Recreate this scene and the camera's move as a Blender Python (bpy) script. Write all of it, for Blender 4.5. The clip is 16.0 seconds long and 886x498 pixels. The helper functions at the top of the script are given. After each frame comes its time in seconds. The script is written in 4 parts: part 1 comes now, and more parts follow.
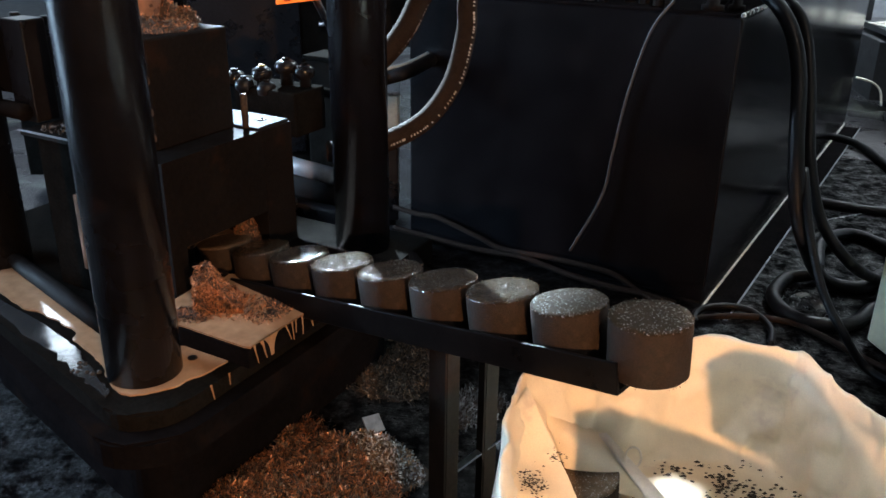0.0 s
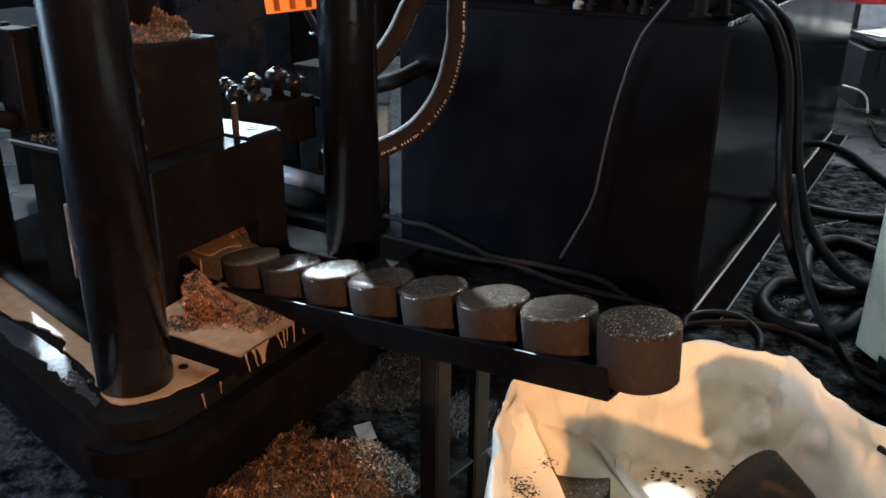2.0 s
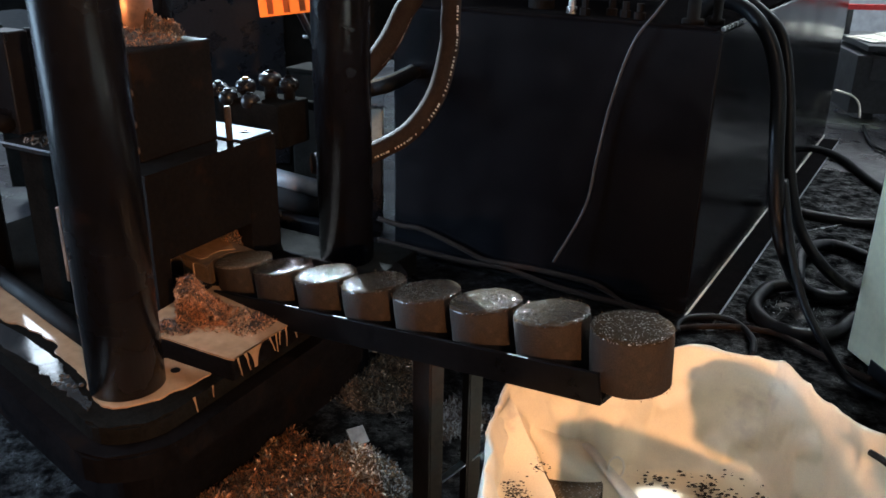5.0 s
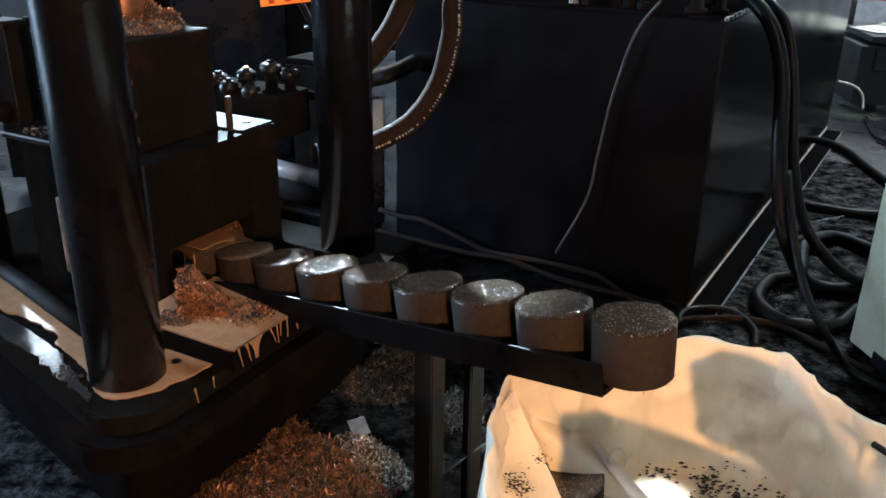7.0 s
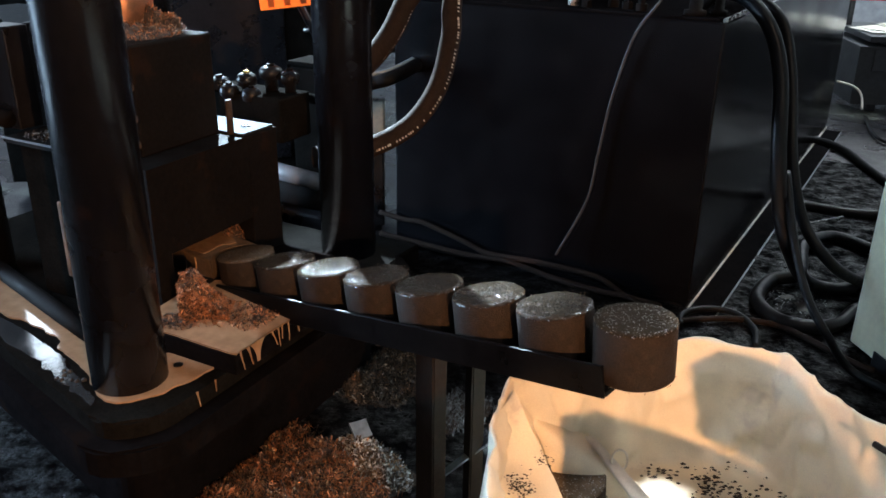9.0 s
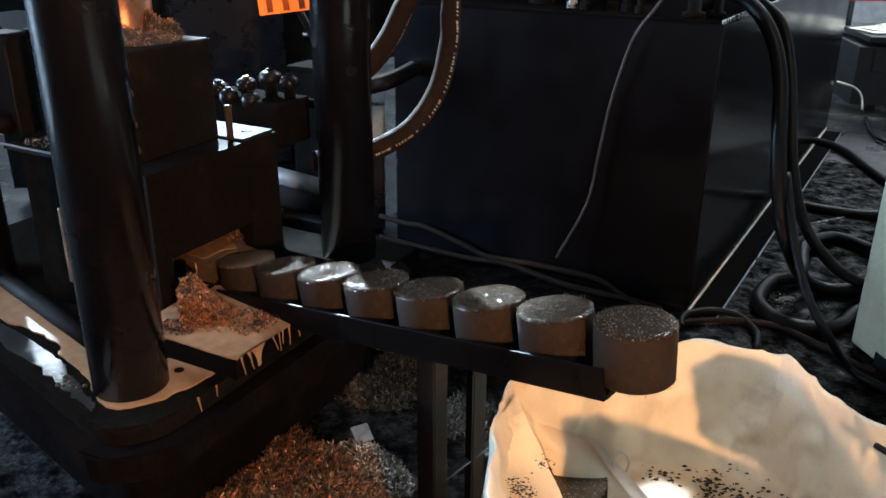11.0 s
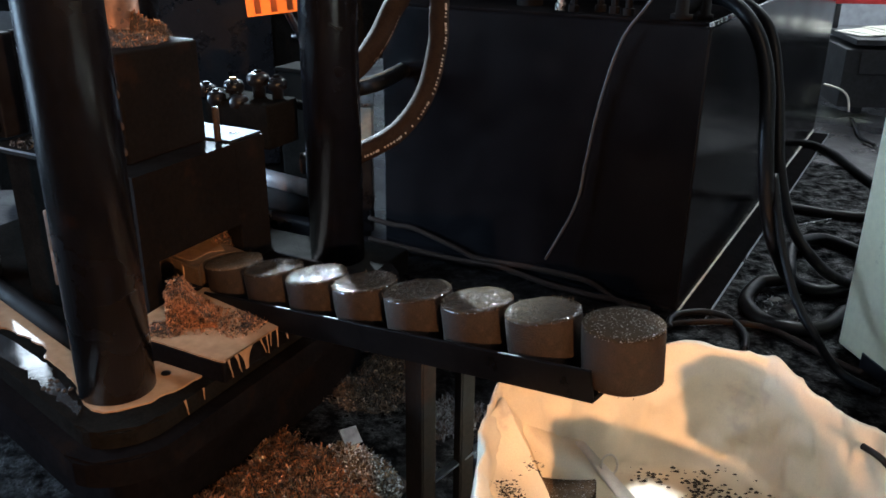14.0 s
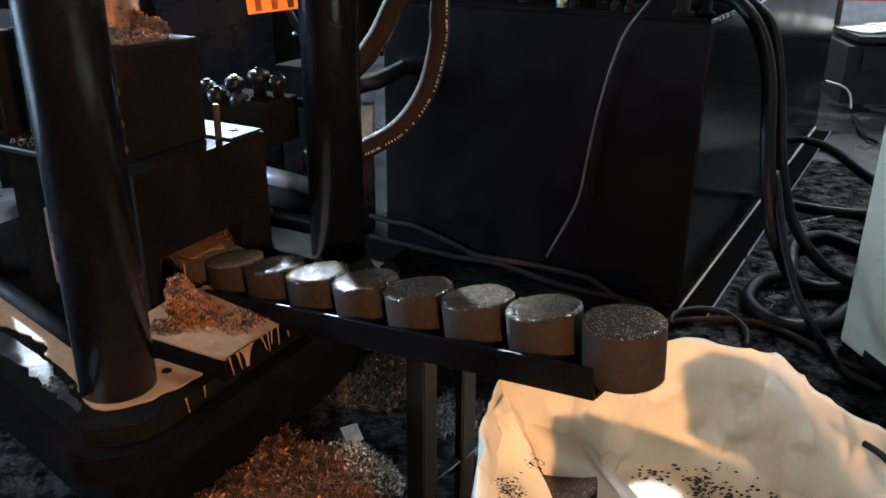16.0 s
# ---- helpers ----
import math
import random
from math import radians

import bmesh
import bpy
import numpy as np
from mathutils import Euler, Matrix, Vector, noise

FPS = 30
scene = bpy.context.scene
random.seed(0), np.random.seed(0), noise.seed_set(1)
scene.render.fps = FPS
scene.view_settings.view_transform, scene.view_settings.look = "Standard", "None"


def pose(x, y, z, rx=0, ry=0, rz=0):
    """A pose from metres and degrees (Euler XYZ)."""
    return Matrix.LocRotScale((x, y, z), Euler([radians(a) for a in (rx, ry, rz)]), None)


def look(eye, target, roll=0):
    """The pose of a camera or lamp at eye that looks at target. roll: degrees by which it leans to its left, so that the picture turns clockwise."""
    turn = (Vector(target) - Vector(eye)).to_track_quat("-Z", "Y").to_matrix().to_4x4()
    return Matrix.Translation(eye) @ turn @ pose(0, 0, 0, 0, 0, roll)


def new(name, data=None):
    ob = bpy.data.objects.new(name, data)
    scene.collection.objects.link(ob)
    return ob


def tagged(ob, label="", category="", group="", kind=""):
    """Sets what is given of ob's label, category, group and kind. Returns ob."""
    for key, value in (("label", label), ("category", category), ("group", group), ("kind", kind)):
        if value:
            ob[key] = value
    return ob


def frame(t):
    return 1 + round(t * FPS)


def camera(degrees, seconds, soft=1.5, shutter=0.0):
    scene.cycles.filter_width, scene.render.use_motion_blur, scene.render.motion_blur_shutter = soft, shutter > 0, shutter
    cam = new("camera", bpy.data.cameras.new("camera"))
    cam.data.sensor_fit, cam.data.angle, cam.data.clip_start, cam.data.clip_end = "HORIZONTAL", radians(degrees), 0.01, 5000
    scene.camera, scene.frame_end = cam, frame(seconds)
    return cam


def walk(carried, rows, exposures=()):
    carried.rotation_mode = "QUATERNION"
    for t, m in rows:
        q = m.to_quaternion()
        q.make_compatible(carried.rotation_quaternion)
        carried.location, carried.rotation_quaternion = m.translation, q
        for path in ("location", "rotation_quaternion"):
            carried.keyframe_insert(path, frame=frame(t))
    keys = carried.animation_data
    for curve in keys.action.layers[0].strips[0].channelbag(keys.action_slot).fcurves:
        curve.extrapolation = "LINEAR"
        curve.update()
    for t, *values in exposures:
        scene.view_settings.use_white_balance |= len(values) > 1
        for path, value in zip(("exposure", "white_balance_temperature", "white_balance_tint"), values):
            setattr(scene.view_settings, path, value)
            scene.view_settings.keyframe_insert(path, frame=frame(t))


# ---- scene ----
cam = camera(55.19, 16.0, soft=1.6, shutter=0.5)
PATH = [
    (0, (-0.003, 0.001, 1.402), (-0.035, 1.842, 0.623), 0.7),
    (0.5, (-0.001, -0.001, 1.402), (-0.031, 1.842, 0.625), 0.5),
    (1, (0.001, -0.001, 1.403), (-0.023, 1.843, 0.629), 0.5),
    (1.5, (-0.001, -0.005, 1.405), (-0.022, 1.842, 0.637), 0.7),
    (2, (-0.002, -0.007, 1.403), (-0.013, 1.842, 0.643), 0.7),
    (2.5, (-0.001, -0.005, 1.403), (-0.001, 1.845, 0.643), 0.6),
    (3, (0.003, -0.003, 1.401), (0.006, 1.847, 0.641), 0.5),
    (3.5, (0.003, -0.005, 1.404), (0.008, 1.846, 0.646), 0.6),
    (4, (0.002, -0.007, 1.405), (0.009, 1.846, 0.652), 0.8),
    (6.5, (-0.001, -0.006, 1.402), (-0.001, 1.845, 0.643), 1.1),
    (7, (0.0, 0.001, 1.4), (0.0, 1.846, 0.628), 1.0),
    (7.5, (0.0, -0.001, 1.403), (0.003, 1.843, 0.63), 0.9),
    (8, (0.001, 0.001, 1.4), (0.002, 1.847, 0.629), 0.9),
    (8.5, (-0.001, 0.001, 1.402), (-0.002, 1.848, 0.633), 0.8),
    (9, (-0.002, -0.003, 1.403), (-0.002, 1.844, 0.635), 0.7),
    (11.5, (0.002, -0.003, 1.405), (0.0, 1.847, 0.644), 0.2),
    (12, (0.003, -0.004, 1.405), (0.008, 1.846, 0.644), 0.3),
    (12.5, (0.004, -0.005, 1.405), (0.013, 1.846, 0.647), 0.5),
    (13, (0.003, -0.007, 1.406), (0.014, 1.844, 0.65), 0.6),
    (13.5, (0.004, -0.002, 1.403), (0.017, 1.85, 0.646), 0.5),
    (14, (0.004, 0.0, 1.404), (0.025, 1.85, 0.647), 0.5),
    (14.5, (0.007, 0.004, 1.403), (0.032, 1.855, 0.647), 0.6),
    (15, (0.006, 0.003, 1.402), (0.029, 1.855, 0.646), 0.7),
    (15.5, (0.004, 0.0, 1.402), (0.022, 1.85, 0.642), 0.6),
    (16, (0.006, 0.002, 1.402), (0.023, 1.851, 0.64), 0.4),
]
walk(cam, [(t, look(eye, target, roll)) for t, eye, target, roll in PATH])

# ---- light ----
world = bpy.data.worlds.new("world")
scene.world = world
world.use_nodes = True
wn, wl = world.node_tree.nodes, world.node_tree.links
sky = wn.new("ShaderNodeTexSky")
sky.sky_type, sky.sun_disc = "NISHITA", False
sky.sun_elevation, sky.sun_rotation = radians(35), radians(10)
wl.new(sky.outputs[0], wn["Background"].inputs[0])
wn["Background"].inputs[1].default_value = 0.12


def lamp(name, kind, at, target, energy, color, size=0.1, spread=180.0):
    data = bpy.data.lights.new(name, kind)
    data.energy, data.color = energy, color
    if kind == "AREA":
        data.shape, data.size, data.spread = "RECTANGLE", size[0], radians(spread)
        data.size_y = size[1]
    elif kind == "SPOT":
        data.spot_size, data.spot_blend, data.shadow_soft_size = radians(spread), 0.07, size
    ob = new(name, data)
    ob.matrix_world = look(at, target)
    return ob


lamp("warm_work_light", "SPOT", (0.62, -1.0, 1.36), (-0.03, 1.6, 0.53), 240, (1.0, 0.50, 0.22), 0.02, 44)
lamp("high_bay_lamp", "SPOT", (-1.85, 7.2, 4.2), (-0.085, 1.69, 0.355), 20000, (0.64, 0.84, 1.0), 0.06, 8.25)
# added narrow spot, no known source: makes the white patch in the bag
lamp("bag_spot_fill", "SPOT", (0.50, 0.80, 5.5), (0.440, 1.368, 0.30), 2600, (0.9, 0.96, 1.0), 0.02, 1.2)
lamp("window_light_west", "AREA", (-4.9, 8.95, 4.45), (-1.0, 1.8, 0.4), 62, (0.72, 0.86, 1.0), (1.4, 1.4))
lamp("window_light_east", "AREA", (4.9, 8.95, 3.0), (3.2, 3.0, 0.0), 30, (0.80, 0.90, 1.0), (2.4, 1.1))
# added cool fill from the west that lifts the darks; no such source known
lamp("cool_fill", "AREA", (-5.85, 3.3, 1.6), (0.0, 2.2, 0.8), 560, (0.50, 0.74, 1.0), (1.6, 2.8))
# three added overhead fills for ambient brightness; no skylights are known
lamp("roof_fill_west", "AREA", (-3.6, 1.0, 5.55), (-3.6, 1.0, 0.0), 110, (0.66, 0.82, 1.0), (1.6, 1.6))
lamp("roof_fill_south", "AREA", (1.6, -0.6, 5.55), (0.2, 1.6, 0.0), 48, (1.0, 0.80, 0.62), (0.5, 0.5))
lamp("roof_fill_north", "AREA", (3.4, 6.4, 5.55), (3.4, 6.4, 0.0), 340, (0.82, 0.95, 1.0), (1.6, 1.6))
scene.view_settings.exposure = 0.29


# ---- materials ----
def material(name, color, rough=0.5, metal=0.0, scale=20.0, amount=0.25, bump=0.1, fine=6.0, dirt=None, dirt_amount=0.0, dirt_scale=3.0, rough_var=0.1, coat=0.0, island=0.0):
    """Paint, metal, cloth: a base colour with grain at two scales, stains and relief."""
    mat = bpy.data.materials.new(name)
    mat.use_nodes = True
    n, l = mat.node_tree.nodes, mat.node_tree.links
    bsdf = n["Principled BSDF"]
    coord = n.new("ShaderNodeTexCoord")
    big = n.new("ShaderNodeTexNoise")
    big.inputs["Scale"].default_value, big.inputs["Detail"].default_value = scale, 6
    small = n.new("ShaderNodeTexNoise")
    small.inputs["Scale"].default_value, small.inputs["Detail"].default_value = scale * fine, 5
    l.new(coord.outputs["Object"], big.inputs["Vector"])
    l.new(coord.outputs["Object"], small.inputs["Vector"])
    mix = n.new("ShaderNodeMix")
    mix.data_type = "RGBA"
    mix.inputs["A"].default_value = (*[c * (1 - amount) for c in color], 1)
    mix.inputs["B"].default_value = (*[min(1, c * (1 + amount)) for c in color], 1)
    both = n.new("ShaderNodeMath")
    both.operation = "MULTIPLY_ADD"
    both.inputs[1].default_value, both.inputs[2].default_value = 0.5, 0.0
    add = n.new("ShaderNodeMath")
    add.operation = "ADD"
    l.new(big.outputs["Fac"], add.inputs[0])
    l.new(small.outputs["Fac"], add.inputs[1])
    l.new(add.outputs[0], both.inputs[0])
    ramp = n.new("ShaderNodeMapRange")
    ramp.inputs["From Min"].default_value, ramp.inputs["From Max"].default_value = 0.35, 0.65
    l.new(both.outputs[0], ramp.inputs["Value"])
    l.new(ramp.outputs[0], mix.inputs["Factor"])
    out = mix.outputs["Result"]
    if dirt:
        patch = n.new("ShaderNodeTexNoise")
        patch.inputs["Scale"].default_value, patch.inputs["Detail"].default_value = dirt_scale, 8
        patch.inputs["Roughness"].default_value = 0.65
        l.new(coord.outputs["Object"], patch.inputs["Vector"])
        edge = n.new("ShaderNodeMapRange")
        edge.inputs["From Min"].default_value = 0.62 - dirt_amount * 0.3
        edge.inputs["From Max"].default_value = 0.70 - dirt_amount * 0.3
        l.new(patch.outputs["Fac"], edge.inputs["Value"])
        mix2 = n.new("ShaderNodeMix")
        mix2.data_type = "RGBA"
        mix2.inputs["B"].default_value = (*dirt, 1)
        l.new(out, mix2.inputs["A"])
        l.new(edge.outputs[0], mix2.inputs["Factor"])
        out = mix2.outputs["Result"]
    if island:
        geo = n.new("ShaderNodeNewGeometry")
        var = n.new("ShaderNodeMapRange")
        var.inputs["To Min"].default_value, var.inputs["To Max"].default_value = 1 - island, 1 + island
        l.new(geo.outputs["Random Per Island"], var.inputs["Value"])
        mul = n.new("ShaderNodeVectorMath")
        mul.operation = "SCALE"
        l.new(out, mul.inputs[0])
        l.new(var.outputs[0], mul.inputs["Scale"])
        out = mul.outputs[0]
    l.new(out, bsdf.inputs["Base Color"])
    rr = n.new("ShaderNodeMapRange")
    rr.inputs["From Min"].default_value, rr.inputs["From Max"].default_value = 0.3, 0.7
    rr.inputs["To Min"].default_value, rr.inputs["To Max"].default_value = max(0.02, rough - rough_var), min(1, rough + rough_var)
    l.new(big.outputs["Fac"], rr.inputs["Value"])
    l.new(rr.outputs[0], bsdf.inputs["Roughness"])
    bsdf.inputs["Metallic"].default_value = metal
    bsdf.inputs["Coat Weight"].default_value = coat
    bsdf.inputs["Coat Roughness"].default_value = 0.08
    if bump:
        b = n.new("ShaderNodeBump")
        b.inputs["Strength"].default_value, b.inputs["Distance"].default_value = bump, 0.004
        l.new(add.outputs[0], b.inputs["Height"])
        l.new(b.outputs[0], bsdf.inputs["Normal"])
    return mat


def glow(name, color, strength):
    mat = bpy.data.materials.new(name)
    mat.use_nodes = True
    b = mat.node_tree.nodes["Principled BSDF"]
    b.inputs["Base Color"].default_value = (*color, 1)
    b.inputs["Emission Color"].default_value = (*color, 1)
    b.inputs["Emission Strength"].default_value = strength
    return mat


BLACK = material("oily_black_paint", (0.009, 0.009, 0.011), 0.30, 0, 9, 0.4, 0.06, 8, (0.02, 0.014, 0.010), 0.1, 5)
BLACK.node_tree.nodes["Principled BSDF"].inputs["Specular IOR Level"].default_value = 0.3
STEEL_DARK = material("oiled_dark_steel", (0.0075, 0.0065, 0.0065), 0.7, 0.0, 14, 0.35, 0.08, 6, (0.016, 0.010, 0.008), 0.15, 6)
STEEL_DARK.node_tree.nodes["Principled BSDF"].inputs["Specular IOR Level"].default_value = 0.04
COLUMN = material("dark_column_steel", (0.006, 0.0065, 0.009), 0.26, 0.0, 6, 0.3, 0.012, 9, (0.014, 0.010, 0.009), 0.1, 5, 0.04)
COLUMN.node_tree.nodes["Principled BSDF"].inputs["Specular IOR Level"].default_value = 0.35
TANK = material("glossy_black_tank_paint", (0.004, 0.004, 0.005), 0.19, 0, 2.2, 0.3, 0.10, 4, rough_var=0.07)
TANK.node_tree.nodes["Principled BSDF"].inputs["Specular IOR Level"].default_value = 0.3


def pressed(name, color, flake, rough, relief, lean=0.3, binder=0.07):
    """Pressed chips: small flakes that each tilt and shine a little differently, in an oily dark binder."""
    mat = material(name, color, rough, 0.2, 60, 0.4, 0, 5, tuple(c * 1.7 for c in color), 0.15, 28)
    n, l = mat.node_tree.nodes, mat.node_tree.links
    bsdf = n["Principled BSDF"]
    coord = n.new("ShaderNodeTexCoord")
    cell = n.new("ShaderNodeTexVoronoi")
    cell.inputs["Scale"].default_value = 470
    grain = n.new("ShaderNodeTexNoise")
    grain.inputs["Scale"].default_value, grain.inputs["Detail"].default_value = 160, 4
    l.new(coord.outputs["Object"], cell.inputs["Vector"])
    l.new(coord.outputs["Object"], grain.inputs["Vector"])
    sep = n.new("ShaderNodeSeparateColor")
    l.new(cell.outputs["Color"], sep.inputs[0])
    tall = n.new("ShaderNodeMath")
    tall.operation = "ADD"
    l.new(sep.outputs[0], tall.inputs[0])
    l.new(grain.outputs["Fac"], tall.inputs[1])
    b = n.new("ShaderNodeBump")
    b.inputs["Strength"].default_value, b.inputs["Distance"].default_value = relief, 0.0028
    l.new(tall.outputs[0], b.inputs["Height"])
    l.new(b.outputs[0], bsdf.inputs["Normal"])
    shine = n.new("ShaderNodeMapRange")
    shine.inputs["From Min"].default_value, shine.inputs["From Max"].default_value = 0.90 - flake, 0.98 - flake
    l.new(sep.outputs[1], shine.inputs["Value"])
    l.new(shine.outputs[0], bsdf.inputs["Metallic"])
    bsdf.inputs["Specular IOR Level"].default_value = 0.16
    bare = n.new("ShaderNodeMix")
    bare.data_type = "RGBA"
    bare.inputs["B"].default_value = (0.30, 0.30, 0.30, 1)
    l.new(bsdf.inputs["Base Color"].links[0].from_socket, bare.inputs["A"])
    l.new(shine.outputs[0], bare.inputs["Factor"])
    l.new(bare.outputs["Result"], bsdf.inputs["Base Color"])
    gloss = n.new("ShaderNodeMapRange")
    gloss.inputs["To Min"].default_value, gloss.inputs["To Max"].default_value = binder, rough
    l.new(shine.outputs[0], gloss.inputs["Value"])
    l.new(gloss.outputs[0], bsdf.inputs["Roughness"])
    # each flake lies at its own tilt
    tilt = n.new("ShaderNodeVectorMath")
    tilt.operation = "MULTIPLY_ADD"
    tilt.inputs[1].default_value, tilt.inputs[2].default_value = (lean,) * 3, (-lean / 2,) * 3
    l.new(cell.outputs["Color"], tilt.inputs[0])
    turn = n.new("ShaderNodeVectorMath")
    turn.operation = "ADD"
    l.new(tilt.outputs[0], turn.inputs[0])
    l.new(b.outputs[0], turn.inputs[1])
    unit = n.new("ShaderNodeVectorMath")
    unit.operation = "NORMALIZE"
    l.new(turn.outputs[0], unit.inputs[0])
    l.new(unit.outputs[0], bsdf.inputs["Normal"])
    return mat


PUCK = pressed("oily_pressed_chips", (0.024, 0.017, 0.011), 0.015, 0.09, 0.12, 0.40)
# shaded copy of PUCK for the end pucks, which the cool beam misses
PUCK_SHADED = pressed("shaded_pressed_chips", (0.026, 0.019, 0.012), 0.006, 0.3, 0.3, 0.22, 0.42)
PUCK_SHADED.node_tree.nodes["Principled BSDF"].inputs["Specular IOR Level"].default_value = 0.015
PUCK_SIDE = material("smooth_pressed_side", (0.022, 0.0145, 0.0105), 0.75, 0.0, 60, 0.45, 0.35, 5, (0.034, 0.024, 0.018), 0.1, 30)
PUCK_SIDE.node_tree.nodes["Principled BSDF"].inputs["Specular IOR Level"].default_value = 0.2
PUSH = material("brown_wet_steel", (0.13, 0.085, 0.055), 0.5, 0.1, 18, 0.3, 0.15, 5, (0.09, 0.06, 0.04), 0.3, 16)
BED_MAT = material("sludge_coated_bed", (0.008, 0.0075, 0.007), 0.8, 0, 25, 0.4, 0.3, 5)
BED_MAT.node_tree.nodes["Principled BSDF"].inputs["Specular IOR Level"].default_value = 0.0
LIP = material("matt_oil_grime", (0.0055, 0.005, 0.0055), 0.42, 0, 12, 0.4, 0.12, 6, (0.010, 0.007, 0.006), 0.15, 6)
LIP.node_tree.nodes["Principled BSDF"].inputs["Specular IOR Level"].default_value = 0.0
CORE = material("dark_chip_core", (0.045, 0.027, 0.018), 0.7, 0.0, 60, 0.5, 0.6, 4)
# wet chips whose near-white colour stands in for glints of light
GLINT_CHIPS = material("wet_glint_chips", (0.62, 0.63, 0.65), 0.3, 0.35, 60, 0.5, 0.1, 4, island=0.7)
PUCK_DRY = pressed("dusty_pressed_chips", (0.085, 0.061, 0.04), 0.01, 0.5, 0.35, 0.2, 0.5)
WATER = material("oily_puddle", (0.03, 0.033, 0.036), 0.08, 0, 12, 0.3, 0.05, 5)
PLATE = material("wet_bare_plate", (0.026, 0.031, 0.036), 0.4, 0.1, 12, 0.3, 0.1, 5)
PLATE.node_tree.nodes["Principled BSDF"].inputs["Specular IOR Level"].default_value = 0.0
OIL = material("milky_coolant", (0.34, 0.205, 0.12), 0.10, 0, 8, 0.2, 0.02, 5, (0.28, 0.17, 0.10), 0.2, 9)
COPPER = material("copper_chips", (0.45, 0.20, 0.10), 0.33, 0.6, 60, 0.5, 0.15, 4, (0.08, 0.05, 0.04), 0.3, 20, island=0.7)
GREY_CHIPS = material("dull_metal_chips", (0.20, 0.145, 0.10), 0.35, 0.6, 60, 0.5, 0.15, 4, (0.30, 0.17, 0.10), 0.3, 12, island=0.8)
RAM = material("dusty_copper_ram", (0.40, 0.20, 0.12), 0.33, 0.7, 12, 0.25, 0.05, 6, (0.25, 0.14, 0.09), 0.3, 9)
RUBBER = material("black_rubber", (0.006, 0.006, 0.007), 0.42, 0, 30, 0.3, 0.08)
RUBBER.node_tree.nodes["Principled BSDF"].inputs["Specular IOR Level"].default_value = 0.15
HOSE_RUBBER = material("dusty_hose_rubber", (0.022, 0.015, 0.012), 0.7, 0, 30, 0.3, 0.08)
HOSE_RUBBER.node_tree.nodes["Principled BSDF"].inputs["Specular IOR Level"].default_value = 0.03
CABLE_DUST = material("dusty_cable_sheath", (0.020, 0.014, 0.012), 0.6, 0, 30, 0.3, 0.08)
CABLE_DUST.node_tree.nodes["Principled BSDF"].inputs["Specular IOR Level"].default_value = 0.05
CABLE_GREY = material("grey_cable_sheath", (0.04, 0.037, 0.036), 0.55, 0, 30, 0.3, 0.08)
PRINT = material("white_hose_print", (0.7, 0.66, 0.6), 0.5, 0, 50, 0.1, 0)
BAG = material("woven_cream_plastic", (0.76, 0.685, 0.54), 0.5, 0, 16, 0.09, 0.3, 24, (0.62, 0.54, 0.44), 0.1, 7)
SOOT = material("black_metal_dust", (0.03, 0.024, 0.02), 0.6, 0.1, 60, 0.4, 0.2, island=0.5)
FLOOR = material("oily_concrete_floor", (0.06, 0.064, 0.055), 0.30, 0, 2.6, 0.5, 1.0, 24, (0.010, 0.009, 0.011), 0.8, 1.4, 0.24)
WALL = material("grimy_wall_paint", (0.34, 0.34, 0.36), 0.8, 0, 2, 0.25, 0.1)
ROOF = material("corrugated_roof", (0.14, 0.14, 0.15), 0.7, 0.2, 2, 0.2, 0.1)
CREAM = material("cream_cabinet_paint", (0.70, 0.66, 0.48), 0.45, 0, 5, 0.08, 0.03, 9, (0.4, 0.35, 0.28), 0.05, 6)
# printed plate, no lamp: the glow stands in for light falling on it
ORANGE = glow("glowing_orange_sign", (1.0, 0.19, 0.025), 0.75)
ORANGE_DARK = material("dark_orange_print", (0.6, 0.12, 0.02), 0.5)
CHROME = material("bright_steel", (0.4, 0.39, 0.38), 0.25, 1.0, 30, 0.2, 0.05)
BRASS = material("worn_brass", (0.5, 0.32, 0.12), 0.3, 1.0, 30, 0.3, 0.08)
RED = material("red_paint", (0.5, 0.03, 0.03), 0.5)
BENCH = material("grey_bench_steel", (0.045, 0.048, 0.052), 0.5, 0.2, 6, 0.3, 0.05)
PAPER = material("white_clutter", (0.75, 0.72, 0.64), 0.7)
GREY = material("mid_grey_machine_paint", (0.16, 0.17, 0.19), 0.45, 0, 5, 0.3, 0.05)
# pale grey that stands in for brightness behind the press
PALE = material("pale_lit_grey", (0.30, 0.36, 0.37), 0.4, 0, 6, 0.2, 0.04, 8, (0.2, 0.17, 0.13), 0.15, 7)
ZINC = material("galvanised_steel", (0.25, 0.26, 0.28), 0.35, 0.7, 12, 0.3, 0.05)


# ---- mesh helpers ----
def part(name, bm, mat, parent=None, label="", smooth=False):
    me = bpy.data.meshes.new(name)
    bmesh.ops.recalc_face_normals(bm, faces=bm.faces)
    bm.to_mesh(me)
    bm.free()
    for m in (mat if isinstance(mat, (list, tuple)) else [mat]):
        me.materials.append(m)
    if smooth:
        for p in me.polygons:
            p.use_smooth = True
    ob = new(name, me)
    ob.parent = parent
    if label:
        ob["label"] = label
    return ob


def thing(name, m, label, category, group="", kind=""):
    ob = new(name)
    ob.empty_display_size = 0.05
    ob.matrix_world = m
    return tagged(ob, label, category, group, kind)


